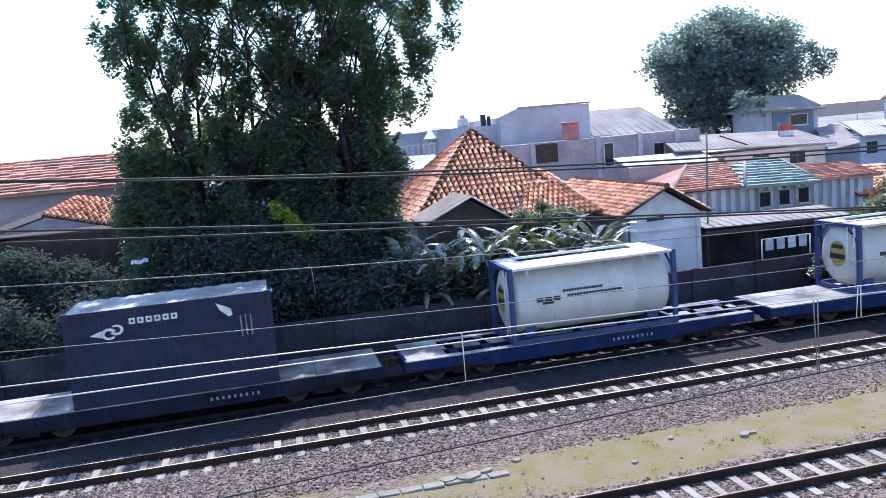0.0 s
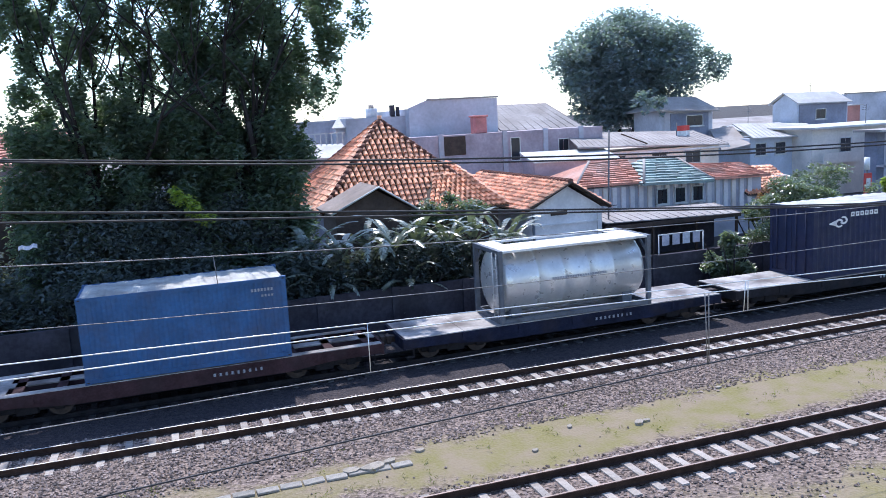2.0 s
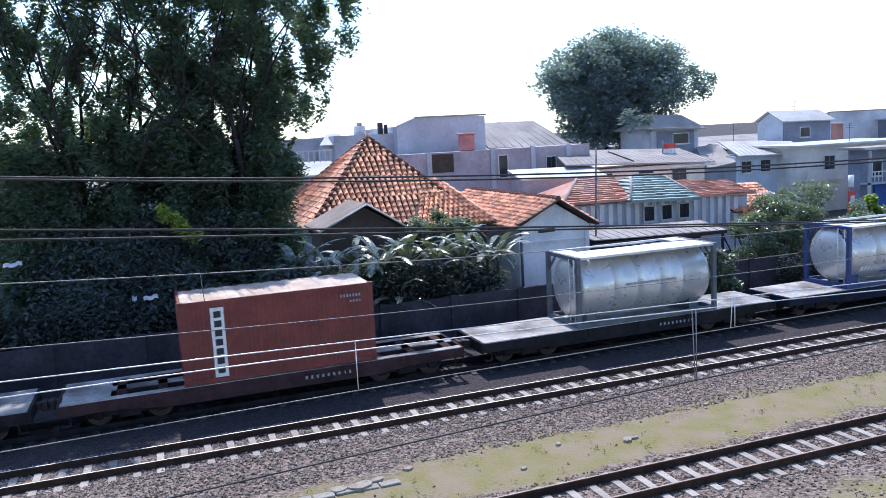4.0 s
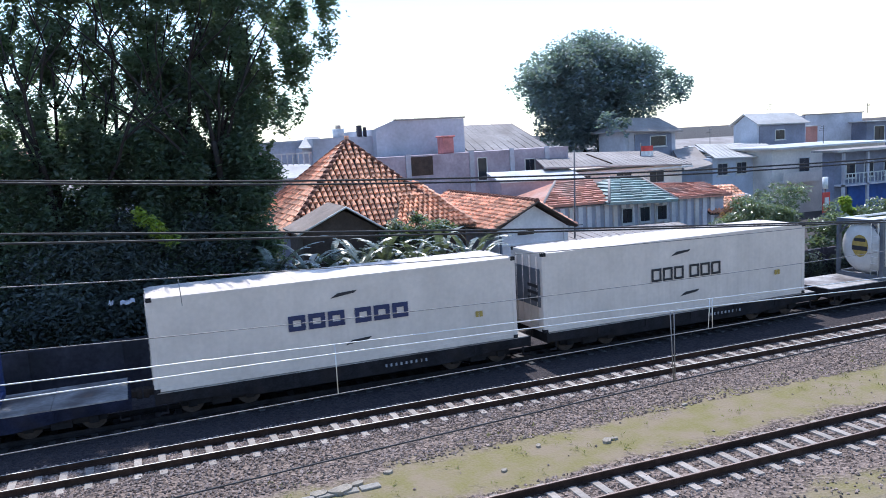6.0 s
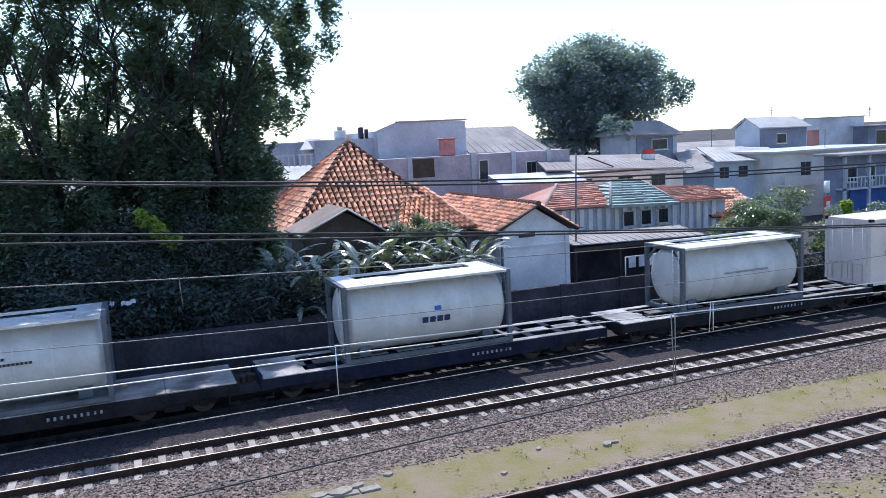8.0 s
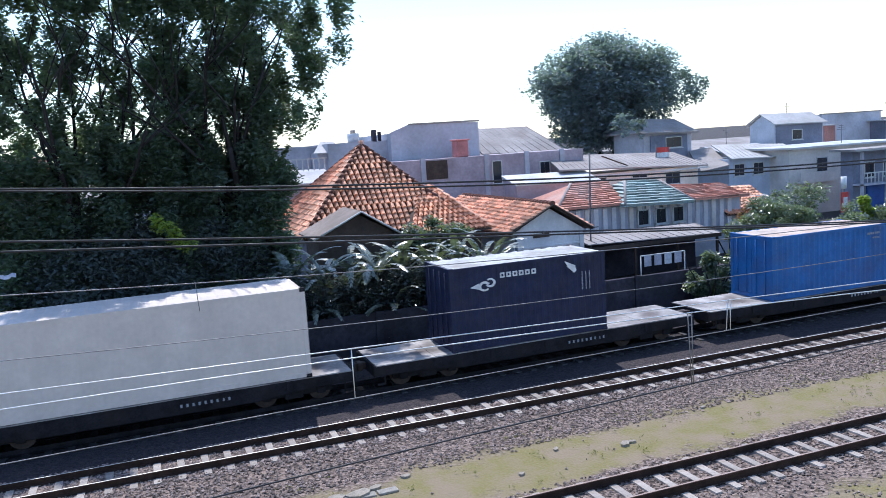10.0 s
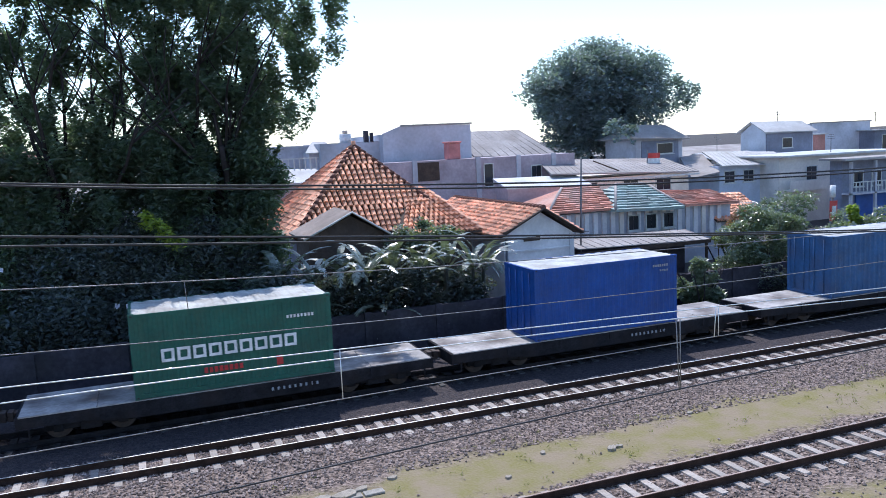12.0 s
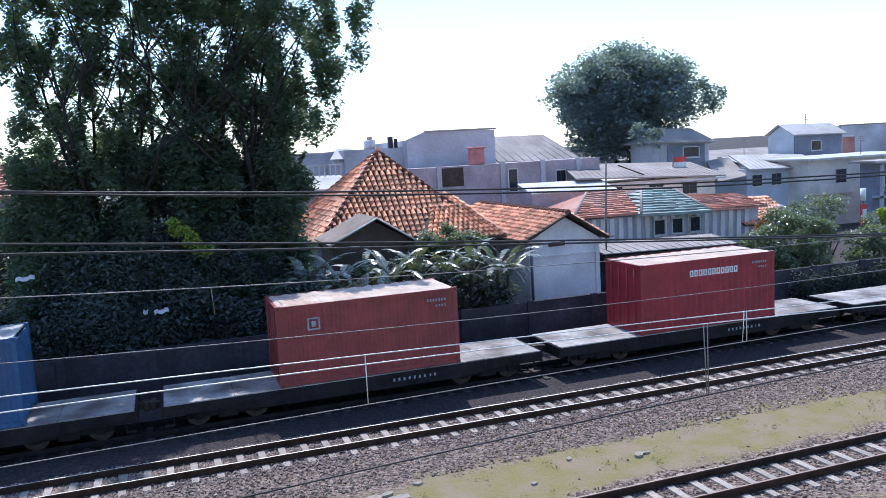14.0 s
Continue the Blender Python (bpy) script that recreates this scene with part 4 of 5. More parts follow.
        v = i / rows
        l, r = a.lerp(d, v), b.lerp(c, v)
        along = (r - l).normalized()
        up = nrm.cross(along)
        n = max(1, int((r - l).length / 0.29))
        for k in range(n):
            p = l.lerp(r, (k + 0.5) / n) + nrm * (0.01 + random.gauss(0, 0.008))
            ob = new("roof_tile", TILE)
            ob.parent = parent
            m = Matrix((along, up, nrm)).transposed().to_4x4()
            ob.matrix_basis = Matrix.Translation(p) @ m @ Matrix.Rotation(random.gauss(0, 0.025), 4, "Z")


def build_houses():
    # hipped terracotta house
    h = house("old house under a large terracotta hipped roof")
    # dark plaster colour stands for the shade under the eaves
    part("wall", boxes((7.6, 14.9, 38.6, 45.4, -0.25, 4.0)), M["slate_wall"], h)
    A, B, C, D, top = (6.9, 38.0, 3.95), (15.6, 38.0, 3.9), (15.6, 46.0, 3.9), (6.1, 46.0, 4.05), (11.1, 42.0, 8.2)
    quads = [(A, B, top, top), (B, C, top, top), (C, D, top, top), (D, A, top, top)]
    part("roof", roof_slab(quads), M["dark_wood"], h)
    tile_pieces(A, B, top, top, h)
    ob = new("side_tiles", tiles("side_tiles", quads[1:], M["tile"]))
    ob.parent = h
    tagged(ob, "uneven terracotta tiles", kind="stuff")
    wing = [((11.9, 37.0, 3.75), (16.2, 37.0, 3.7), (14.2, 40.2, 5.9), (13.5, 40.2, 5.9)), ((11.9, 37.0, 3.75), (13.5, 40.2, 5.9), (13.5, 40.2, 5.9), (11.9, 40.2, 4.6)), ((16.2, 37.0, 3.7), (16.2, 40.2, 3.9), (14.2, 40.2, 5.9), (14.2, 40.2, 5.9))]
    ob = new("wing_tile", tiles("wing_tile", wing[:1] + wing[2:], M["tile"]))
    ob.parent = h
    tagged(ob, "uneven terracotta tiles", kind="stuff")
    part("wing_roof", roof_slab(wing), M["dark_wood"], h)
    # wing wall takes the dark wood colour to paint the same shade
    part("wing_wall", boxes((12.3, 15.8, 37.5, 38.6, -0.25, 3.7)), M["dark_wood"], h)
    for p in (A, B, C, D):
        ridge_caps(p, top, h)
    part("finial", tubes([(11.1, 42, 8.1), (11.1, 42, 8.5)], r=0.12, seg=8), M["tile"], h)
    window(h, 8.2, 9.6, 1.2, 2.6, 38.6)

    # dark shed with a grey gable roof before it
    s = house("small dark timber shed with a grey sheet gable roof", "shed")
    part("wall", gable_wall(7.0, 10.5, 35.2, 38.2, 4.2, 8.95, 5.1), M["dark_wood"], s)
    q = [((6.7, 34.8, 4.25), (8.95, 34.8, 5.32), (8.95, 38.3, 5.32), (6.7, 38.3, 4.25)), ((8.95, 34.8, 5.32), (10.85, 34.8, 4.1), (10.85, 38.3, 4.1), (8.95, 38.3, 5.32))]
    part("roof", roof_slab(q, 0.07), M["old_sheet"], s)
    part("barge_board", tubes([(6.7, 34.78, 4.2), (8.95, 34.78, 5.28), (10.85, 34.78, 4.06)], r=0.05, seg=5), M["trim"], s)

    # white gabled house
    w = house("white plastered gable house with an orange tile roof")
    part("wall", gable_wall(16.9, 20.8, 36.0, 47.3, 3.35, 18.95, 4.48), M["white_wall"], w, "weathered white plaster wall")
    q = [((16.45, 47.6, 3.4), (16.45, 35.6, 3.4), (18.98, 35.6, 4.66), (18.98, 47.6, 4.66)), ((21.2, 35.6, 3.3), (21.2, 47.6, 3.3), (18.98, 47.6, 4.66), (18.98, 35.6, 4.66))]
    part("roof", roof_slab(q, 0.07), M["dark_wood"], w)
    ob = new("roof_tile", tiles("roof_tile", q, M["tile"]))
    ob.parent = w
    tagged(ob, "orange clay tiles", kind="stuff")
    ridge_caps((18.98, 35.6, 4.66), (18.98, 47.6, 4.66), w)
    part("barge_board", tubes([(16.45, 35.55, 3.4), (18.98, 35.55, 4.68), (21.2, 35.55, 3.3)], r=0.06, seg=5), M["dark_wood"], w)
    part("vent", boxes((18.0, 18.9, 35.95, 36.02, 3.05, 3.25)), M["dark_wood"], w)
    part("ledge", boxes((16.85, 20.85, 35.9, 36.0, 2.55, 2.63)), M["white_wall"], w)
    part("drain_pipe", tubes([(17.0, 35.9, 0), (17.0, 35.9, 3.3)], r=0.07, seg=7), M["pole"], w)
    part("corner_post", boxes((20.62, 20.86, 35.93, 36.0, -0.2, 3.3)), M["white_wall"], w)

    # long grey-panelled house with red and green tiles
    g = house("long low grey-panelled house with red and green tiles")
    part("wall", boxes((23.2, 36.3, 42.3, 48.0, -0.25, 3.55)), M["grey_wall"], g)
    for k in range(20):
        x = 23.4 + k * 0.62
        part("panel", boxes((x, x + 0.30, 42.18, 42.3, 1.6, 3.5)), M["white_wall"] if k % 5 != 2 else M["cream_wall"], g)
    for x in (28.3, 29.6, 30.9):
        window(g, x, x + 0.85, 2.2, 3.2, 42.16)
    red = [((22.6, 41.8, 3.75), (27.2, 41.8, 3.7), (27.9, 44.8, 4.95), (25.2, 44.8, 4.95)), ((31.5, 41.8, 3.55), (36.6, 41.8, 3.45), (36.6, 44.8, 4.2), (31.5, 44.8, 4.3))]
    part("roof", roof_slab(red + [((22.6, 47.8, 3.7), (22.6, 41.8, 3.75), (25.2, 44.8, 4.95), (25.2, 44.8, 4.95)), ((36.6, 48.3, 3.4), (25, 48.3, 3.5), (25.2, 44.8, 4.9), (36.6, 44.8, 4.15))], 0.07), M["tile_red"], g)
    ob = new("roof_tile", tiles("roof_tile", red, M["tile_red"], 0.8, 0.3, 0.015, 0.11))
    ob.parent = g
    tagged(ob, "faded red tiles with pale edges", kind="stuff")
    green = [((26.9, 41.3, 3.62), (31.9, 41.3, 3.45), (31.1, 44.2, 4.85), (28.8, 44.2, 4.95)), ((31.9, 41.3, 3.45), (31.9, 46.5, 3.5), (31.1, 44.2, 4.85), (31.1, 44.2, 4.85)), ((26.9, 46.5, 3.6), (26.9, 41.3, 3.62), (28.8, 44.2, 4.95), (28.8, 44.2, 4.95))]
    part("porch_roof", roof_slab(green, 0.07), M["tile_green"], g)
    ob = new("porch_tile", tiles("porch_tile", green, M["tile_green"], 0.8, 0.32, 0.015, 0.12))
    ob.parent = g
    tagged(ob, "grey-green glazed tiles with pale edges", kind="stuff")
    for p, q2 in (((26.9, 41.3, 3.7), (28.8, 44.2, 5.03)), ((31.9, 41.3, 3.53), (31.1, 44.2, 4.93)), ((28.8, 44.2, 5.03), (31.1, 44.2, 4.93)), ((22.6, 41.8, 3.82), (25.2, 44.8, 5.02))):
        part("hip_ridge", tube(bmesh.new(), [p, q2], 0.09, 6), M["fibre"], g)

    o = house("low house end under an orange tile slope, half hidden by shrubs")
    part("wall", boxes((35.6, 39.6, 43.6, 47.0, -0.25, 3.2)), M["cream_wall"], o)
    q = [((35.0, 42.0, 2.3), (39.6, 42.0, 2.1), (39.4, 45.0, 3.75), (35.0, 45.0, 3.9))]
    part("roof", roof_slab(q, 0.07), M["dark_wood"], o)
    ob = new("roof_tile", tiles("roof_tile", q, M["tile"]))
    ob.parent = o
    tagged(ob, "orange clay tiles", kind="stuff")

    # lean-to of sheet metal before it
    c = house("open lean-to of pale and rusty roofing sheets", "lean-to")
    q = [((21.8, 37.2, 2.2), (30.5, 37.2, 2.0), (30.5, 39.6, 2.35), (21.8, 39.6, 2.5))]
    part("roof", roof_slab(q, 0.05), M["fibre"], c)
    part("roof_rib", ribbed(q, 0.55, 0.025), M["fibre"], c)
    part("fascia", boxes((21.8, 30.5, 37.14, 37.2, 1.8, 2.0)), M["dark_wood"], c)
    for x in (22.0, 24.8, 27.6, 30.3):
        part("post", boxes((x, x + 0.12, 37.3, 37.42, -0.25, 2.0)), M["dark_wood"], c)
    # dark wall colour stands for the shade beneath the sheets
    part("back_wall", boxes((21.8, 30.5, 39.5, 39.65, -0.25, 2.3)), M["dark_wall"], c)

    # flat-roofed grey block and its lower storey
    p = house("unfinished grey flat-roofed block with a parapet", "building")
    bm = bmesh.new()
    prism(bm, [(17.0, 5.0), (23.9, 5.0), (23.9, 9.5), (18.45, 9.58), (17.0, 9.05)], "y", 56.0, 56.2)
    part("wall", bm, M["grey_wall"], p)
    part("block", boxes((17.0, 23.9, 56.2, 65.0, 5.0, 9.0)), M["grey_wall"], p)
    part("parapet_cap", boxes((18.4, 24.0, 55.92, 56.1, 9.52, 9.64)), M["fibre"], p)
    part("lower_wall", boxes((16.0, 31.0, 53.0, 56.0, -0.25, 7.0)), M["pink_wall"], p, "faded pink lower storey")
    for x in (18.1, 22.9, 26.1, 29.0):
        part("column", boxes((x, x + 0.35, 52.88, 53.0, 3.0, 7.1)), M["grey_wall"], p)
    # solid dark panel on the lower storey
    part("doorway", boxes((18.5, 20.1, 52.97, 53.03, 5.6, 6.9)), M["dark_wood"], p, "dark panel set on the wall")
    window(p, 23.5, 24.3, 4.9, 6.6, 53.0, 1)
    window(p, 27.3, 28.2, 5.0, 6.3, 53.0)
    q = [((24.0, 55.8, 7.1), (31.3, 55.8, 6.8), (30.1, 60.5, 9.0), (24.0, 60.5, 9.05))]
    part("roof", roof_slab(q, 0.1), M["fibre"], p, "grey sheet roof")
    part("roof_rib", ribbed(q, 0.7, 0.03), M["fibre"], p)
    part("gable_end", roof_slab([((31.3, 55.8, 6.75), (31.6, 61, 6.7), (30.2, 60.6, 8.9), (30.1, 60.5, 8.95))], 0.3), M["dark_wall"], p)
    t = lone("water_tank", boxes((21.1, 21.95, 53.4, 54.5, 7.0, 8.15), (21.0, 22.05, 53.3, 54.6, 8.15, 8.28), bevel=0.05), M["faded_red"], "sun-faded red water tank on a roof", "water tank")
    lone("chimney", boxes((15.95, 16.25, 57.0, 57.4, 8.5, 9.35), (16.4, 16.6, 57.0, 57.3, 8.5, 9.2)), M["dark_wall"], "black twin flue rising behind the tile roof", "chimney")
    wt = thing("roof_tank", "small pale round tank on a stand", "water tank")
    part("tank", tubes([(14.75, 58, 8.54), (14.75, 58, 9.2)], r=0.45, seg=12), M["sheet"], wt)
    part("cap", tubes([(14.75, 58, 9.2), (14.75, 58, 9.45)], r=0.2, seg=10), M["c_roof_rust"], wt)
    lone("roof_terrace", boxes((12.6, 17.0, 57.0, 63, -0.25, 8.55)), M["grey_wall"], "grey plastered flat-roofed terrace house", "building")
    lone("terrace_house", boxes((8.5, 12.6, 60.0, 66, -0.25, 8.4), (8.4, 12.7, 59.9, 60.1, 8.35, 8.5)), M["grey_wall"], "grey terrace house half hidden by the tree", "building")

    t2 = house("narrow house under a pale pitched sheet roof")
    part("wall", boxes((11.9, 13.9, 57.6, 59.9, -0.25, 7.95)), M["grey_wall"], t2)
    part("roof", roof_slab([((11.6, 57.4, 7.95), (14.0, 57.4, 7.95), (13.6, 59.6, 8.7), (12.6, 59.6, 8.75))], 0.08), M["pale_fibre"], t2)
    t3 = house("low shed under a pale weathered sheet, beside the big tree", "shed")
    part("wall", boxes((7.6, 11.0, 50.2, 53.0, -0.25, 6.2)), M["pink_wall"], t3)
    part("roof", roof_slab([((7.2, 49.8, 6.2), (11.4, 49.8, 6.1), (11.4, 53.2, 6.9), (7.2, 53.2, 7.0))], 0.08), M["pale_fibre"], t3)
    part("railing", boxes(*[(7.3 + 0.35 * k, 7.36 + 0.35 * k, 50.3, 50.36, 6.9, 7.6) for k in range(11)], (7.3, 11.0, 50.3, 50.36, 7.6, 7.68)), M["trim"], t3)

    # long fibre-cement roof
    f = house("long low house under grey fibre-cement sheets")
    part("wall", boxes((28.0, 39.4, 50.5, 57, -0.25, 5.15)), M["cream_wall"], f)
    q = [((27.2, 49.8, 5.7), (39.8, 49.8, 5.2), (40.4, 55.0, 6.15), (28.8, 55.0, 6.6))]
    part("roof", roof_slab(q, 0.1), M["fibre"], f)
    part("roof_rib", ribbed(q, 0.45, 0.018), M["fibre"], f)
    part("eave", boxes((27.2, 39.8, 49.7, 49.8, 4.95, 5.08)), M["sheet"], f)
    for x in (30.0, 33.5, 36.4):
        window(f, x, x + 1.4, 3.9, 4.9, 50.5)
    q = [((23.0, 48.2, 5.0), (29.5, 48.2, 4.9), (29.5, 50.4, 5.5), (23.0, 50.4, 5.6))]
    part("side_roof", roof_slab(q, 0.08), M["sheet"], f, "pale lean-to sheet roof")
    part("side_wall", boxes((23.2, 29.3, 48.5, 50.4, -0.25, 5.0)), M["pink_wall"], f)
    # washing-line pole on that roof
    part("roof_stick", tubes([(33.0, 50.2, 5.6), (31.0, 50.4, 6.4)], r=0.05, seg=5), M["dark_wood"], f)

    # upper room with a hipped cap
    a = house("small upper room with a grey hipped cap")
    part("wall", boxes((42.6, 47.7, 62.0, 67.0, -0.25, 7.75)), M["grey_wall"], a)
    q = [((41.9, 61.4, 7.85), (48.1, 61.4, 7.65), (47.3, 64.0, 8.95), (44.2, 64.0, 9.05)), ((48.1, 61.4, 7.65), (48.3, 67.5, 7.6), (47.3, 64.0, 8.95), (47.3, 64.0, 8.95)), ((41.9, 67.5, 7.8), (41.9, 61.4, 7.85), (44.2, 64.0, 9.05), (44.2, 64.0, 9.05))]
    part("roof", roof_slab(q, 0.12), M["fibre"], a)
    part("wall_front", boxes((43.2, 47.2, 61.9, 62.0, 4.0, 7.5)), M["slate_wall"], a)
    window(a, 44.8, 46.6, 6.3, 7.3, 61.9)

    # pale-blue house
    b = house("pale blue house under a low grey sheet roof")
    part("wall", boxes((48.0, 54.4, 57.3, 61.8, -0.25, 5.05)), M["blue_wall"], b)
    q = [((47.7, 56.6, 5.12), (55.8, 56.6, 4.95), (58.4, 62.0, 5.9), (49.9, 62.0, 6.3))]
    part("roof", roof_slab(q, 0.1), M["pale_fibre"], b)
    part("roof_rib", ribbed(q, 0.5, 0.018), M["pale_fibre"], b)
    part("side_lean_to", roof_slab([((45.0, 57.2, 4.2), (47.7, 56.9, 4.6), (49.9, 62.0, 6.1), (47.4, 62.0, 5.9))], 0.1), M["fibre"], b)
    for x in (48.5, 50.6, 52.8):
        window(b, x, x + 1.2, 3.5, 4.6, 57.3)

    # cream two-storey house
    d = house("cream two-storey house with a pale flat roof")
    part("wall", boxes((52.5, 66.0, 55.0, 62.0, -0.25, 5.6)), M["cream_wall"], d)
    part("roof", boxes((52.0, 67.0, 54.2, 62.5, 5.55, 5.72)), M["sheet"], d)
    for x in (55.5, 58.5, 62.0):
        window(d, x, x + 1.3, 3.4, 4.7, 55.0)
    part("balcony", boxes((53.0, 57.5, 54.2, 55.0, 2.6, 2.75), (53.0, 57.5, 54.2, 54.26, 2.75, 3.5)), M["cream_wall"], d)

    # dark two-storey house with blue upper floor
    e = house("dark two-storey house with blue cladding and a projecting roof")
    part("wall", boxes((53.0, 68.0, 48.8, 50.0, -0.25, 5.3)), M["slate_wall"], e)
    part("gutter", boxes((52.2, 69.0, 47.7, 47.8, 5.3, 5.45)), M["pale_fibre"], e)
    part("balcony_rail", boxes(*[(53.2 + 0.4 * k, 53.26 + 0.4 * k, 47.95, 48.0, 2.7, 3.5) for k in range(14)], (53.1, 58.6, 47.93, 48.02, 3.5, 3.58)), M["trim"], e)
    part("balcony_floor", boxes((53.0, 68.0, 47.9, 48.8, 2.55, 2.7)), M["grey_wall"], e)
    part("roof", boxes((52.2, 69.0, 47.8, 50.4, 5.3, 5.48)), M["fibre"], e)
    part("cladding", boxes((54.4, 68.0, 48.66, 48.8, 0.6, 2.6)), M["blue_paint"], e, "deep blue cladding panel")
    for x in (54.2, 56.2, 58.4):
        window(e, x, x + 1.1, 3.1, 4.4, 48.8)
    for x in (53.0, 55.6, 58.2):
        part("post", boxes((x, x + 0.2, 47.9, 48.1, -0.25, 5.2)), M["grey_wall"], e)

    # far gable and block
    k = house("far grey gable house with a white upper roof")
    bm = bmesh.new()
    prism(bm, [(68.0, -0.25), (71.6, -0.25), (71.6, 7.7), (69.8, 8.75), (68.0, 7.85)], "x", 62.9, 69.6)
    part("wall", bm, M["blue_wall"], k)
    # darker sheet over the pale wall paints the front's shade
    part("front_panel", boxes((63.1, 69.4, 67.9, 68.0, 4.5, 7.6)), M["slate_wall"], k, "blue-grey front with its shade put into the colour")
    part("roof", roof_slab([((62.6, 67.6, 7.8), (69.9, 67.6, 7.7), (69.7, 69.8, 8.85), (62.6, 69.8, 8.95)), ((69.9, 72.0, 7.7), (62.6, 72.0, 7.8), (62.6, 69.8, 8.95), (69.7, 69.8, 8.85))], 0.1), M["pale_fibre"], k)
    part("brick_end", boxes((69.6, 73.0, 69.6, 73.5, -0.25, 7.2)), M["brick_wall"], k, "red-brown brick annex")
    part("annex_roof", boxes((69.5, 73.2, 69.3, 73.6, 7.2, 7.32)), M["pale_fibre"], k)
    window(k, 65.2, 66.6, 6.0, 7.1, 67.9)
    n = house("long grey flat-roofed block on the skyline", "building")
    part("wall", boxes((76.6, 86.0, 75.0, 84, -0.25, 8.5)), M["grey_wall"], n)
    part("parapet_cap", boxes((76.4, 86.2, 74.9, 75.2, 8.5, 8.62)), M["fibre"], n)
    part("wing", boxes((84.2, 96.0, 72.8, 75.0, -0.25, 7.3)), M["slate_wall"], n)
    part("wing_roof", boxes((83.6, 96.4, 72.3, 75.0, 7.3, 7.42)), M["pale_fibre"], n)
    for x in (85.4, 88.6):
        window(n, x, x + 1.8, 4.9, 6.8, 72.8)
    # roofs that close the view between them
    rows = [(31, 40, 66, 5.8, "fibre"), (47, 56, 70, 6.3, "fibre"), (55, 62, 66, 5.9, "sheet"), (60, 75, 64, 5.2, "fibre"), (66, 80, 62, 4.6, "sheet"), (70, 92, 90, 6.2, "fibre"), (35, 60, 90, 6.6, "fibre"), (0, 30, 80, 6.8, "fibre"), (-14, 8, 70, 6.5, "fibre"), (-40, -14, 60, 6.4, "tile_red"), (90, 130, 88, 6.6, "fibre"), (66, 84, 50, 3.4, "sheet")]
    for x0, x1, y, z, m in rows:
        r = house("low house under a weathered grey roof" if m != "tile_red" else "low house under a faded red roof")
        part("wall", boxes((x0 + 0.4, x1 - 0.4, y, y + 7, -0.25, z - 0.8)), M["grey_wall"] if m == "fibre" else M["cream_wall"], r)
        q = [((x0, y - 0.6, z - 0.9), (x1, y - 0.6, z - 0.9), (x1, y + 3.5, z), (x0, y + 3.5, z)), ((x1, y + 7.6, z - 0.9), (x0, y + 7.6, z - 0.9), (x0, y + 3.5, z), (x1, y + 3.5, z))]
        part("roof", roof_slab(q, 0.1), M[m], r)
        for k2 in range(int((x1 - x0) / 3)):
            window(r, x0 + 1 + 3 * k2, x0 + 2.2 + 3 * k2, z - 2.4, z - 1.3, y)

    # houses past the big trees on the other side
    r = house("long house under a faded red roof")
    part("wall", boxes((-26.0, -5.0, 45.6, 52, -0.25, 7.2)), M["pink_wall"], r)
    q = [((-26.5, 45.0, 7.0), (-4.5, 45.0, 7.0), (-4.5, 49.0, 8.75), (-26.5, 49.0, 8.75))]
    part("roof", roof_slab(q, 0.1), M["tile_red"], r)
    ob = new("roof_tile", tiles("roof_tile", q, M["tile_red"], 0.8, 0.36, 0.015, 0.1))
    ob.parent = r
    tagged(ob, "faded red tiles", kind="stuff")
    r = house("dark shed with one orange tile slope", "shed")
    part("wall", boxes((-12.5, -5.8, 38.0, 42, -0.25, 5.2)), M["dark_wood"], r)
    q = [((-9.5, 37.6, 6.2), (-5.3, 37.6, 5.1), (-6.0, 40.5, 6.3), (-8.6, 40.5, 6.75))]
    part("roof", roof_slab(q + [((-13.5, 37.4, 5.0), (-9.5, 37.4, 6.1), (-8.6, 40.5, 6.7), (-13.5, 40.5, 5.3))], 0.08), M["dark_wood"], r)
    ob = new("roof_tile", tiles("roof_tile", q, M["tile"]))
    ob.parent = r
    tagged(ob, "orange clay tiles", kind="stuff")

    # boundary wall along the line; its dark base colour carries its shade
    bw = thing("boundary_wall", "grimy boundary wall along the railway, shade darkened into its colour", "wall", kind="structure")
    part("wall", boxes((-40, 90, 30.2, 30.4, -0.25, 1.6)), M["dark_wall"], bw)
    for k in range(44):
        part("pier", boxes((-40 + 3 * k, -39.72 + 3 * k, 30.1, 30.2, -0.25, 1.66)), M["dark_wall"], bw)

    for x, y, z0, z1 in ((67.0, 70.5, 7.4, 10.0), (57.5, 69.0, 5.2, 7.9), (88.0, 76.0, 8.5, 9.6), (60.5, 57.0, 5.6, 7.4)):
        an = thing("roof_aerial", "thin television aerial on a rooftop", "aerial", pose(x, y, z0), group="rooftop aerials")
        part("pole", tubes([(0, 0, -0.1), (0, 0, z1 - z0)], r=0.035, seg=5), M["pole"], an)
        for k in range(3):
            part("rod", tubes([(-0.5 + 0.1 * k, 0, (z1 - z0) * (0.75 + 0.1 * k)), (0.5 - 0.1 * k, 0, (z1 - z0) * (0.75 + 0.1 * k))], r=0.02, seg=4), M["pole"], an)
    # mast, flag, small clutter
    mast = thing("aerial_mast", "thin leaning aerial mast beside the white house", "mast")
    part("pole", tubes([(22.4, 38, -0.25), (22.62, 38, 7.05)], r=0.05, seg=7), M["pole"], mast)
    part("bracket", tubes([(22.5, 38, 3.0), (23.0, 38, 3.0)], r=0.03, seg=5), M["pole"], mast)
    fl = thing("flag", "red over white flag on a short pole", "flag")
    part("pole", tubes([(37.4, 53, 5.0), (37.5, 53, 6.9)], r=0.04, seg=6), M["pole"], fl)
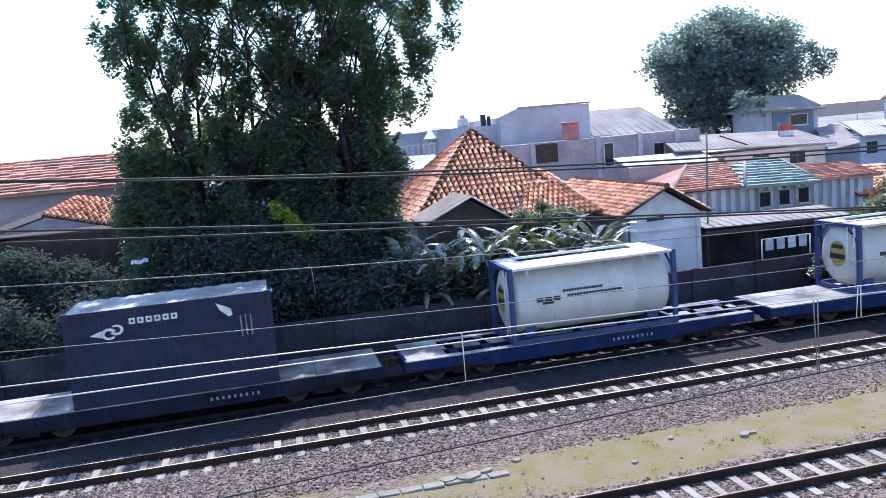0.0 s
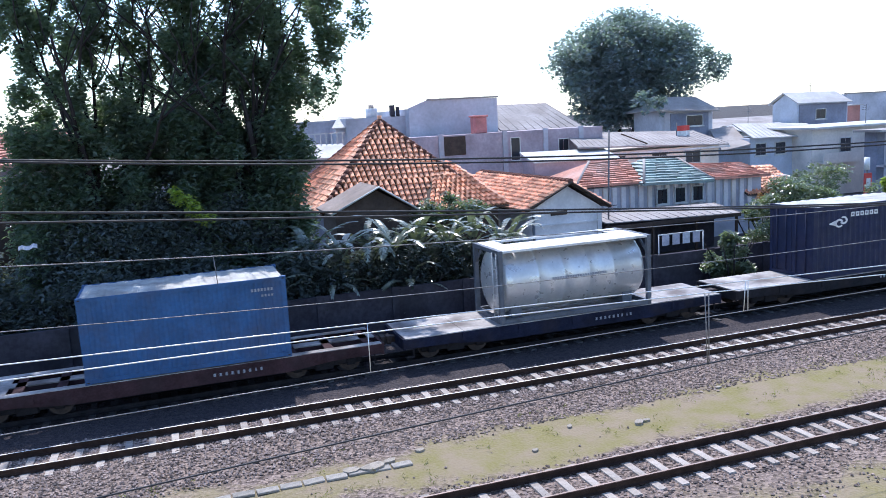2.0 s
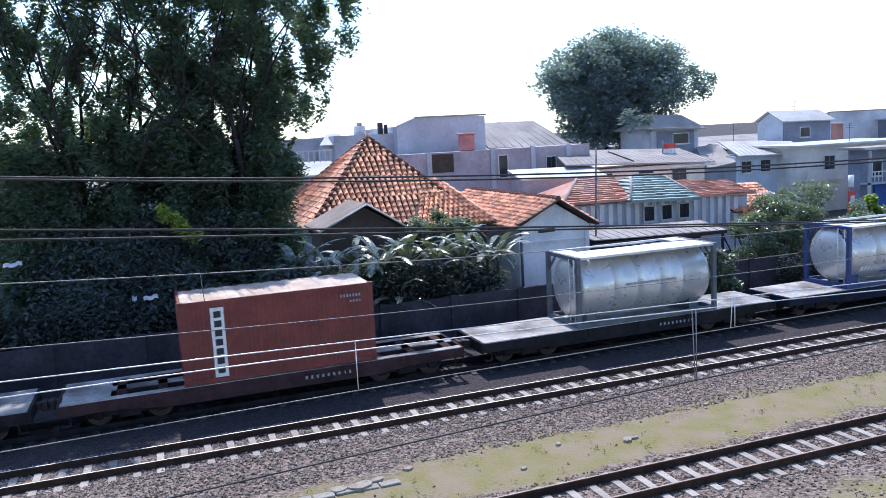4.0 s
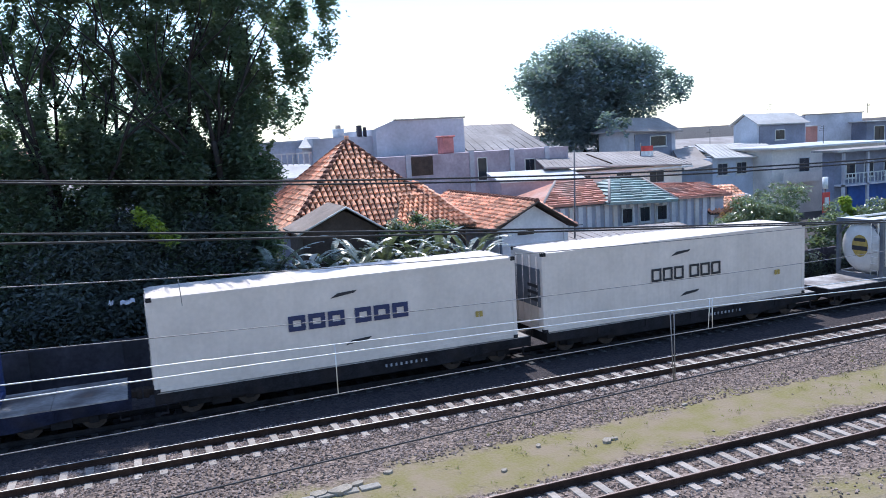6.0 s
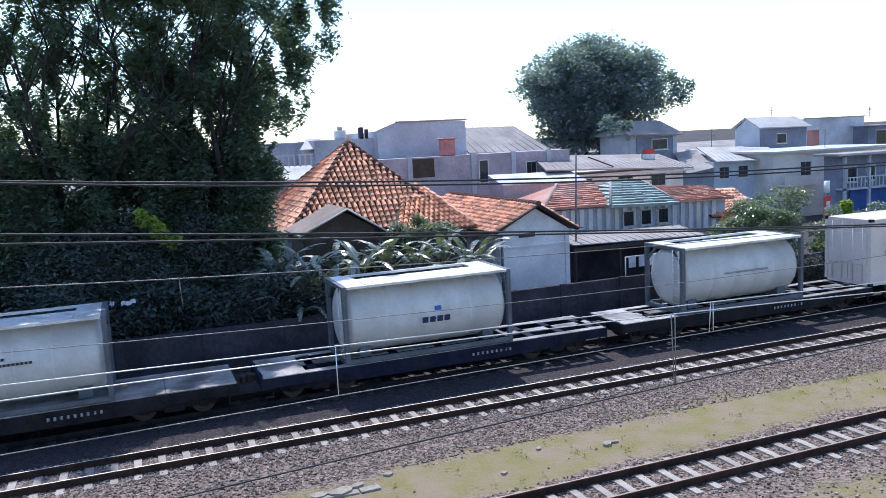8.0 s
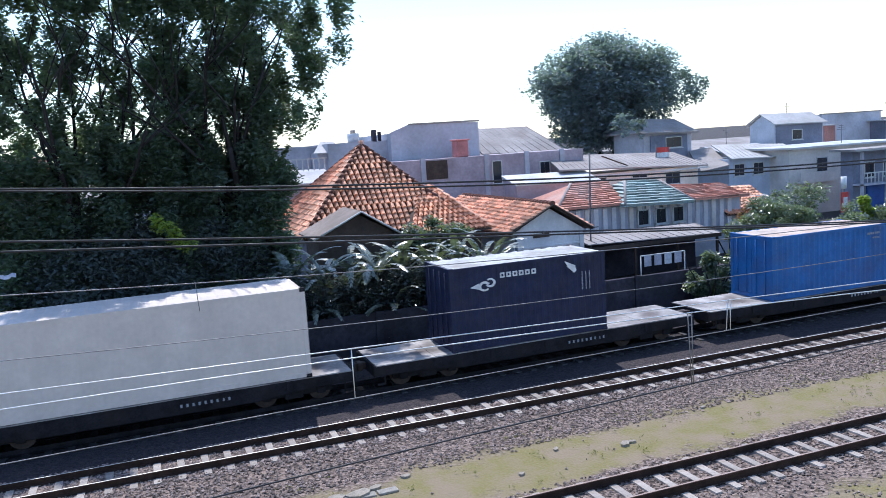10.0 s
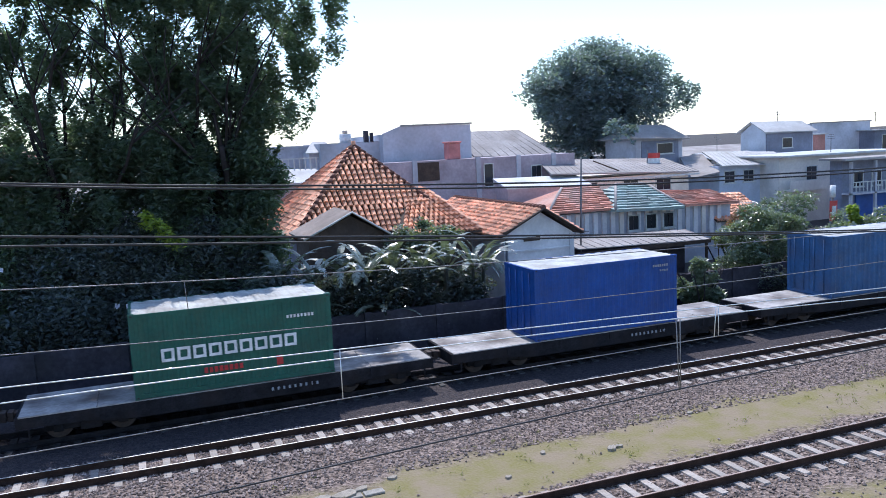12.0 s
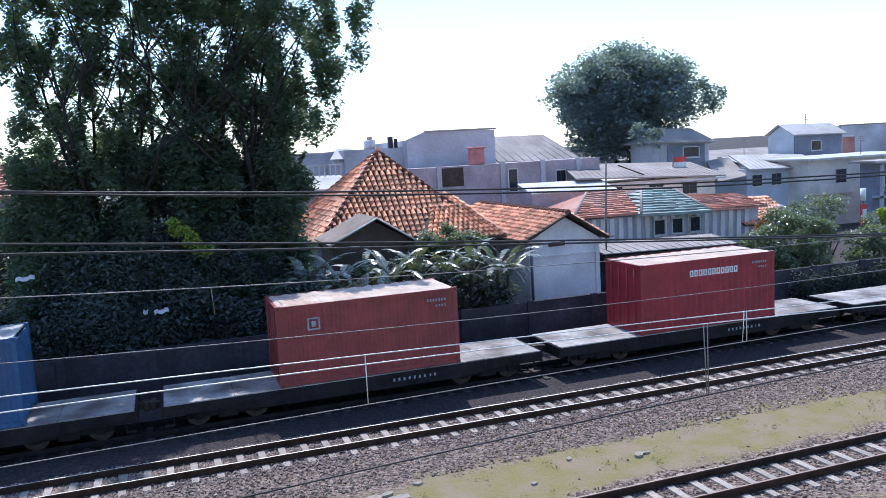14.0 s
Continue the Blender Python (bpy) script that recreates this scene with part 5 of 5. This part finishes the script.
    for z0, z1, m in ((6.25, 6.65, "red_paint"), (5.85, 6.25, "mark_white")):
        bm = bmesh.new()
        pts = [(37.5 + 0.15 * k, 53 + 0.09 * math.sin(k * 1.1)) for k in range(9)]
        prism(bm, pts + [(x, y + 0.02) for x, y in pts[::-1]], "z", z0, z1)
        part("cloth", bm, M[m], fl)
    sg = thing("sign_post", "red and white sign on a short post", "sign")
    part("post", tubes([(38.4, 36, -0.25), (38.4, 36, 4.6)], r=0.06, seg=7), M["pole"], sg)
    part("panel", boxes((38.12, 38.68, 35.9, 35.95, 2.5, 3.7)), M["red_paint"], sg, "red panel")
    part("plate", boxes((38.25, 38.55, 35.86, 35.9, 2.8, 3.4)), M["mark_white"], sg, "white centre plate")
    part("cap", tubes([(38.4, 36, 3.9), (38.4, 36, 4.6)], r=0.16, seg=10), M["mark_white"], sg)
    rack = thing("drying_rack", "white metal frame with hanging laundry", "drying rack")
    part("rail", tubes([(22.6, 33.5, 1.9), (25.2, 33.5, 1.9)], [(22.6, 33.5, -0.2), (22.6, 33.5, 1.9)], [(25.2, 33.5, -0.2), (25.2, 33.5, 1.9)], r=0.03, seg=6), M["trim"], rack)
    for x, m in ((22.8, "cloth"), (23.4, "cloth"), (24.0, "mark_white"), (24.6, "cloth")):
        part("cloth", boxes((x, x + 0.4, 33.48, 33.52, 1.35, 1.88)), M[m], rack)


build_houses()


# ---- trees and plants ----
def limb(bm, p, d, r, length, depth, tips, seed):
    pts, rs = [Vector(p)], [r]
    d = Vector(d).normalized()
    n = 5
    for k in range(n):
        d = (d + Vector((seed.uniform(-1, 1), seed.uniform(-1, 1), seed.uniform(-0.3, 0.7))) * 0.16).normalized()
        pts.append(pts[-1] + d * (length / n))
        rs.append(r * (1 - 0.45 * (k + 1) / n))
    tube(bm, pts, rs, 8 if depth > 1 else 5)
    if depth == 0:
        tips.append(pts[-1])
        tips.append(pts[3])
        return
    for k in range(seed.choice((2, 3, 3))):
        a = seed.uniform(0, 6.28)
        q = (d + Vector((math.cos(a), math.sin(a), 0.25)) * seed.uniform(0.5, 0.85)).normalized()
        limb(bm, pts[seed.choice((3, 4, 5))], q, rs[-1] * 0.8, length * seed.uniform(0.6, 0.8), depth - 1, tips, seed)


def tree(label, x, y, height, blobs, leaves, size, material, trunk_r, forks, seed):
    r = random.Random(seed)
    t = thing("tree", label, "tree", pose(x, y, -0.25))
    bm = bmesh.new()
    tips = []
    h0 = height * 0.22
    pts = [Vector((0, 0, 0)), Vector((0.05, 0, h0 * 0.5)), Vector((0.1, 0.05, h0))]
    tube(bm, pts, [trunk_r * 1.35, trunk_r, trunk_r * 0.9], 10)
    for k in range(forks):
        a = 6.28 * k / forks + r.uniform(-0.4, 0.4)
        limb(bm, pts[-1] - Vector((0, 0, 0.2)), (math.cos(a) * 0.6, math.sin(a) * 0.6, 1), trunk_r * 0.6, height * 0.34, 2, tips, r)
    part("trunk", bm, M["bark"], t, "grey-brown forking trunk")
    extra = [(p.x, p.y, p.z, 0.9, 0.9, 0.7) for p in tips]
    c = cloud(leaves, [(a - x, b - y, c0 + 0.25, d, e, f) for a, b, c0, d, e, f in blobs] + extra, 0.25, seed)
    crown = new("crown", leaves_mesh("crown", c, size, material))
    crown.parent = t
    tagged(crown, "dense dark leaves with gaps of sky")
    return t


def envelope(n, x_of, z0, z1, y0, y1, lo, hi, seed, skip=0.0):
    """Small upright clumps spread through a tall crown; x_of gives its two sides at each height."""
    r = random.Random(seed)
    out = []
    for k in range(n):
        z = r.uniform(z0, z1)
        a, b = x_of(z)
        x, y = r.uniform(a, b), r.uniform(y0, y1)
        if noise.noise((x * 0.8, y * 0.8, z * 0.5 + seed)) < skip - 0.35:
            continue
        s = r.uniform(lo, hi)
        out.append((x, y, z, s * 0.8, s * 0.8, s * 1.15))
    return out


def crown_tree(label, x, y, height, blobs, leaves, size, trunk_r, forks, seed):
    r = random.Random(seed)
    t = thing("tree", label, "tree", pose(x, y, -0.25))
    bm = bmesh.new()
    tips = []
    tube(bm, [(0, 0, 0), (0.05, 0, 1.6), (0.1, 0.05, 3.0)], [trunk_r * 1.35, trunk_r, trunk_r * 0.9], 10)
    for k in range(forks):
        a = 6.28 * k / forks + r.uniform(-0.4, 0.4)
        limb(bm, (0.1, 0.05, 2.8), (math.cos(a) * 0.22, math.sin(a) * 0.2, 1), trunk_r * 0.55, height * 0.42, 2, tips, r)
    part("trunk", bm, M["bark"], t, "grey-brown forking trunk")
    c = cloud(leaves, [(a - x, b - y, c0 + 0.25, d, e, f) for a, b, c0, d, e, f in blobs], 0.15, seed)
    crown = new("crown", leaves_mesh("crown", c, size, M["leaf"]))
    crown.parent = t
    tagged(crown, "dense dark leaves with gaps of sky")
    return t


def clumps(cx, cy, cz, rx, ry, rz, n, lo, hi, seed):
    """Clumps scattered over a crown's outline."""
    r = random.Random(seed)
    out = []
    for _ in range(n):
        while True:
            p = Vector((r.uniform(-1, 1), r.uniform(-1, 1), r.uniform(-1, 1)))
            if 0.25 < p.length < 1:
                break
        s = r.uniform(lo, hi)
        out.append((cx + p.x * (rx - s * 0.5), cy + p.y * (ry - s * 0.5), cz + p.z * (rz - s * 0.5), s, s, s * 0.75))
    return out


def bush(name, label, x, y, blobs, n, size, material, seed, category="bush"):
    b = thing(name, label, category, pose(x, y, -0.25))
    bm = bmesh.new()
    r = random.Random(seed)
    for k in range(7):
        a = r.uniform(0, 6.28)
        tube(bm, [(0, 0, 0), (math.cos(a) * 0.5, math.sin(a) * 0.5, 1.0), (math.cos(a) * 1.2, math.sin(a) * 0.8, 2.2)], [0.06, 0.04, 0.02], 5)
    part("stem", bm, M["bark"], b)
    c = cloud(n, [(p[0] - x, p[1] - y, p[2] + 0.25, *p[3:]) for p in blobs], 0.3, seed)
    ob = new("foliage", leaves_mesh("foliage", c, size, material))
    ob.parent = b
    return b


def banana_leaf(r, length, width, lean, arch):
    """One long arching leaf: a midrib and two drooping half blades, split here and there into strips."""
    vs, fs = [], []
    n = 14
    rib, slope, p = [], lean, Vector((0, 0, 0))
    for k in range(n + 1):
        rib.append(p.copy())
        p = p + Vector((math.sin(slope), 0, math.cos(slope))) * (length / n)
        slope += arch / n * (0.6 + 0.9 * k / n)
    for side in (-1, 1):
        gap = 0.0
        for k in range(1, n):
            u, v = k / n, (k + 1) / n
            w0, w1 = (width * math.sin(math.pi * min(0.08 + 0.9 * q, 0.985)) ** 0.55 for q in (u, v))
            fall = r.uniform(0.15, 0.45)
            gap = r.choice((0.0, 0.0, 0.25, 0.45))
            a, c = rib[k], rib[k + 1]
            sweep = (c - a) * 0.5
            b = len(vs)
            vs += [tuple(a), tuple(c), tuple(c + sweep * (1 - gap) + Vector((0, side * w1, -w1 * fall))), tuple(a + sweep + (c - a) * gap + Vector((0, side * w0, -w0 * fall)))]
            fs.append((b, b + 1, b + 2, b + 3))
    return vs, fs


def banana_plant(x, y, h, seed):
    r = random.Random(seed)
    b = thing("banana_plant", "banana plant with long arching torn leaves", "banana plant", pose(x, y, -0.25, 0, 0, r.uniform(0, 360)), group="banana plants by the wall")
    part("stem", tube(bmesh.new(), [(0, 0, 0), (0.05, 0, h * 0.4), (0.02, 0.03, h * 0.72)], [0.14, 0.11, 0.06], 8), M["banana_stem"], b)
    for k in range(r.choice((9, 10, 11))):
        vs, fs = banana_leaf(r, r.uniform(1.7, 2.7), r.uniform(0.12, 0.20), r.uniform(0.2, 1.0), r.uniform(1.1, 2.0))
        ob = new("leaf", mesh_np("leaf", vs, fs, M["banana"]))
        ob.parent = b
        ob.matrix_basis = pose(0, 0, h * r.uniform(0.62, 0.72), 0, 0, k * 137.5 + r.uniform(-20, 20))


def build_plants():
    def left_side(z):
        return -5.75 - 0.12 * max(0, z - 10), 0.7 + 0.25 * math.sin(z * 1.3)

    def right_side(z):
        return 0.5 + 0.25 * math.sin(z * 1.3), 5.6 + min(max((z - 8.3) * 0.64, 0), 3.5) + 0.35 * math.sin(z * 2.1)

    crown_tree("tall old broadleaf tree with several stems beside the line", -2.4, 35.4, 15.0,
               envelope(330, left_side, 7.5, 15.4, 33.4, 37.0, 0.32, 0.7, 11, 0.30) + envelope(260, left_side, 1.5, 8.5, 33.2, 36.0, 0.45, 0.9, 12) + envelope(150, lambda z: (-6.4 + 0.2 * (z - 15), 1.6 - 0.3 * (z - 15)), 15.6, 20.6, 33.4, 37.0, 0.4, 0.8, 13, 0.2), 118000, 0.23, 0.34, 5, 3)
    crown_tree("tall dense broadleaf tree with upright limbs beside the line", 3.3, 35.6, 15.0,
               envelope(390, right_side, 7.5, 16.4, 33.4, 37.2, 0.35, 0.75, 21, 0.12) + envelope(95, lambda z: (-0.2, 5.4), 10.6, 16.4, 33.6, 37.0, 0.35, 0.7, 122) + envelope(46, lambda z: (right_side(z)[1] - 0.2, right_side(z)[1] + 0.75), 8.0, 15.5, 34.4, 36.2, 0.15, 0.32, 121) + envelope(260, right_side, 1.5, 8.5, 33.2, 36.0, 0.45, 0.9, 22), 124000, 0.23, 0.36, 6, 4)
    bush("hedge", "tall dark thicket of shrubs filling the space under the trees", 0, 33.6, clumps(-0.1, 33.8, 2.8, 5.7, 1.4, 3.4, 170, 0.7, 1.1, 32), 90000, 0.2, M["leaf_deep"], 33, "thicket")
    bush("hedge", "dark thicket of shrubs before a shed", -10, 35.5, clumps(-10.5, 35.6, 2.2, 5.4, 1.4, 3.0, 110, 0.7, 1.1, 34), 45000, 0.2, M["leaf_deep"], 35, "thicket")
    tree("far round-crowned tree above the roofs", 44.5, 70.0, 17.0,
         clumps(44.3, 70, 12.6, 8.6, 6.0, 5.3, 160, 1.2, 2.2, 41) + clumps(53.0, 70, 12.2, 2.9, 2, 2.3, 40, 0.5, 0.9, 42) + clumps(42, 70, 8.4, 4.2, 3, 2.6, 44, 1.0, 1.8, 43) + clumps(40.8, 61.0, 8.5, 2.2, 0.9, 1.5, 26, 0.35, 0.65, 44), 62000, 0.42, M["leaf_haze"], 0.5, 4, 6)
    bush("hedge", "dark overgrown hedge under the big trees", -3, 31.6, [(x, 31.6 + 0.4 * math.sin(x), 1.5 + 0.6 * math.sin(x * 1.7), 1.3, 0.8, 1.8) for x in np.arange(-16, 6, 0.9)], 40000, 0.24, M["leaf_deep"], 51, "hedge")
    # stands in shade; the brighter leaf colour imitates sun on it
    bush("bush", "yellow-green shrub beside a trunk, sunlight put into its leaf colour", 1.0, 31.4, [(0.5, 31.3, 5.7, 0.5, 0.3, 0.25), (0.9, 31.3, 5.3, 0.35, 0.3, 0.35), (1.3, 31.3, 4.9, 0.45, 0.3, 0.25), (0.3, 31.4, 6.0, 0.25, 0.3, 0.2)], 420, 0.2, M["leaf_bright"], 52)
    bush("bush", "tall loose green shrub by the boundary wall", 30.5, 33.2, clumps(30.5, 33.2, 2.0, 3.0, 1.4, 2.5, 80, 0.35, 0.7, 53), 14000, 0.2, M["leaf_far"], 53)
    bush("bush", "small shrub with orange bracts against the house", 34.0, 39.5, clumps(34.6, 39.5, 2.4, 1.2, 0.8, 1.0, 12, 0.3, 0.5, 54), 900, 0.2, M["leaf_orange"], 54)
    bush("bush", "low yellow-green leaves at the foot of a wall", 31.6, 37.5, clumps(31.6, 37.5, 1.9, 0.9, 0.5, 0.6, 10, 0.25, 0.45, 154), 700, 0.22, M["leaf_light"], 154)
    bush("bush", "rounded green shrub with yellow tips", 34.8, 35.5, clumps(34.2, 35.5, 3.2, 2.4, 1.2, 1.9, 30, 0.3, 0.7, 55), 3800, 0.2, M["leaf_far"], 55)
    bush("bush", "loose dark shrub by the boundary wall", 38.5, 33.0, clumps(38.0, 33.0, 1.8, 4.4, 1.2, 2.0, 60, 0.4, 0.8, 56), 11000, 0.22, M["leaf_far"], 56)
    bush("bush", "bright young banana-like shoot", 37.8, 34.0, [(37.8, 34.0, 3.15, 0.3, 0.3, 0.55), (38.1, 34.0, 2.5, 0.5, 0.3, 0.5)], 420, 0.42, M["leaf_bright"], 57)
    bush("bush", "dark shrubbery under the terracotta roof", 10.0, 32.8, clumps(10.0, 33.0, 1.7, 5.2, 1.0, 2.0, 60, 0.6, 1.0, 58), 16000, 0.24, M["leaf_deep"], 58)
    bush("bush", "grey-green shrub before the terracotta roof", 12.6, 34.6, clumps(12.3, 34.8, 3.7, 2.0, 0.7, 1.2, 22, 0.3, 0.6, 59), 2600, 0.22, M["leaf_far"], 59)
    bush("ivy", "dark straggling growth along the foot of the boundary wall", 40, 29.9, [(x, 29.9 + 0.12 * math.sin(3 * x), 0.7 + 0.25 * math.sin(x * 2.3), 0.6, 0.25, 0.9) for x in np.arange(28, 60, 0.6)], 16000, 0.16, M["leaf_deep"], 60, "ivy")
    bush("bush", "dark low shrubs before the banana plants", 9.3, 30.9, clumps(9.3, 30.9, 1.5, 5.3, 0.35, 1.7, 90, 0.4, 0.7, 61), 20000, 0.2, M["leaf_gloss"], 62)
    bush("bush", "leafy green shrub before the boundary wall", 23.6, 29.5, clumps(23.6, 29.5, 1.2, 1.5, 0.5, 1.5, 30, 0.25, 0.5, 63), 5200, 0.2, M["leaf_far"], 64)
    k = 0
    for x, y, h in ((5.1, 31.7, 4.6), (6.3, 31.2, 4.7), (7.5, 31.8, 5.0), (8.5, 31.3, 4.7), (9.7, 31.8, 4.6), (10.9, 31.4, 4.5), (12.2, 31.8, 4.6), (13.2, 31.4, 4.5), (13.9, 31.9, 4.1), (5.9, 31.0, 2.6), (9.0, 30.9, 2.4)):
        banana_plant(x, y, h, 70 + k)
        k += 1
    for x, y, z, w, a in ((-0.95, 30.62, 2.9, 0.16, 12), (-0.4, 30.6, 2.88, 0.5, -6), (-4.75, 30.9, 4.5, 0.6, -4)):
        bm = bmesh.new()
        pts = [(-w / 2 + w * k / 5, 0.05 * math.sin(k * 1.9)) for k in range(6)]
        prism(bm, pts + [(p, q - 0.02) for p, q in pts[::-1]], "y", -0.1, 0.1)
        lone("plastic_scrap", bm, M["cloth"], "pale scrap of plastic sheet caught in the thicket", "litter", pose(x, y, z, 35, a, 0), group="litter in the thicket")
    # weeds and rubble in the grass strip
    n = 700
    x, y = rng.uniform(-4, 40, n), rng.uniform(16.2, 19.4, n)
    y = y + 0.03 * x
    grow = np.array([noise.noise((a * 0.5, b * 0.7, 5)) for a, b in zip(x, y)]) > 0.02
    p = np.stack([x, y, np.full(n, -0.14)], 1)[grow]
    ob = new("weeds", leaves_mesh("weeds", np.repeat(p, 5, 0) + rng.normal(0, 0.06, (len(p) * 5, 3)) * np.array([1, 1, 0.3]), 0.085, M["weed"], drop=-0.9, aspect=0.25))
    tagged(ob, "short dry weeds in the grass strip", "weeds", kind="stuff")
    for k in range(12):
        bm = boxes((-0.25, 0.25, -0.13, 0.13, 0, 0.06), bevel=0.012)
        lone("trough_cover", bm, M["trough"], "weathered concrete cable-trough cover lying in the ground", "trough cover", pose(-1.2 + 0.54 * k, 18.02 + 0.03 * math.sin(k * 2.2), -0.215 + 0.012 * math.sin(k * 1.7), 1.5 * math.sin(k), 1.5 * math.cos(k * 1.3), 2.5 * math.sin(k * 2.9)), group="cable-trough covers")
    for cx, cy, s, a in ((4.05, 18.1, 0.34, 10), (3.5, 18.15, 0.3, -8), (4.5, 18.3, 0.2, 25), (11.25, 17.7, 0.2, 40), (11.5, 17.75, 0.14, 0), (-2.6, 23.14, 0.22, 5), (5.4, 18.6, 0.15, 0), (14.8, 19.0, 0.12, 15), (9.5, 18.3, 0.13, 50), (8.0, 17.3, 0.12, 20)):
        bm = bmesh.new()
        prism(bm, [(s * math.cos(t) * random.uniform(0.7, 1.1), s * 0.6 * math.sin(t) * random.uniform(0.7, 1.1)) for t in np.linspace(0, 6.28, 8)[:-1]], "z", 0, 0.04 + 0.2 * s)
        lone("concrete_lump", bm, M["slab"], "broken pale concrete lump on the ground", "rubble", pose(cx, cy, -0.22, 0, 0, a), group="rubble beside the tracks")


build_plants()
build_ballast()
build_track(22.32, "ballasted track with concrete sleepers and rusty rails", -9, 66)
build_track(15.18, "sidelined track with pale concrete sleepers", -2, 40, None, "rail_worn")
build_track(26.22, "near-black running line carrying the goods train", -12, 60, DARK_SLEEPER, "wagon_black", "wagon_black")


# ---- movement ----
def run(t):
    """How far the train has come; it slows a trifle after the first seconds."""
    u = min(max((t - 3.0) / 2.5, 0.0), 1.0)
    return SPEED * t + 0.3 * (1 - u * u * (3 - 2 * u))


def motions():
    for ob, s, z in MOVING:
        walk(ob, [(t / 2, pose(s - run(t / 2), LINE_Y, z)) for t in range(29)])


motions()
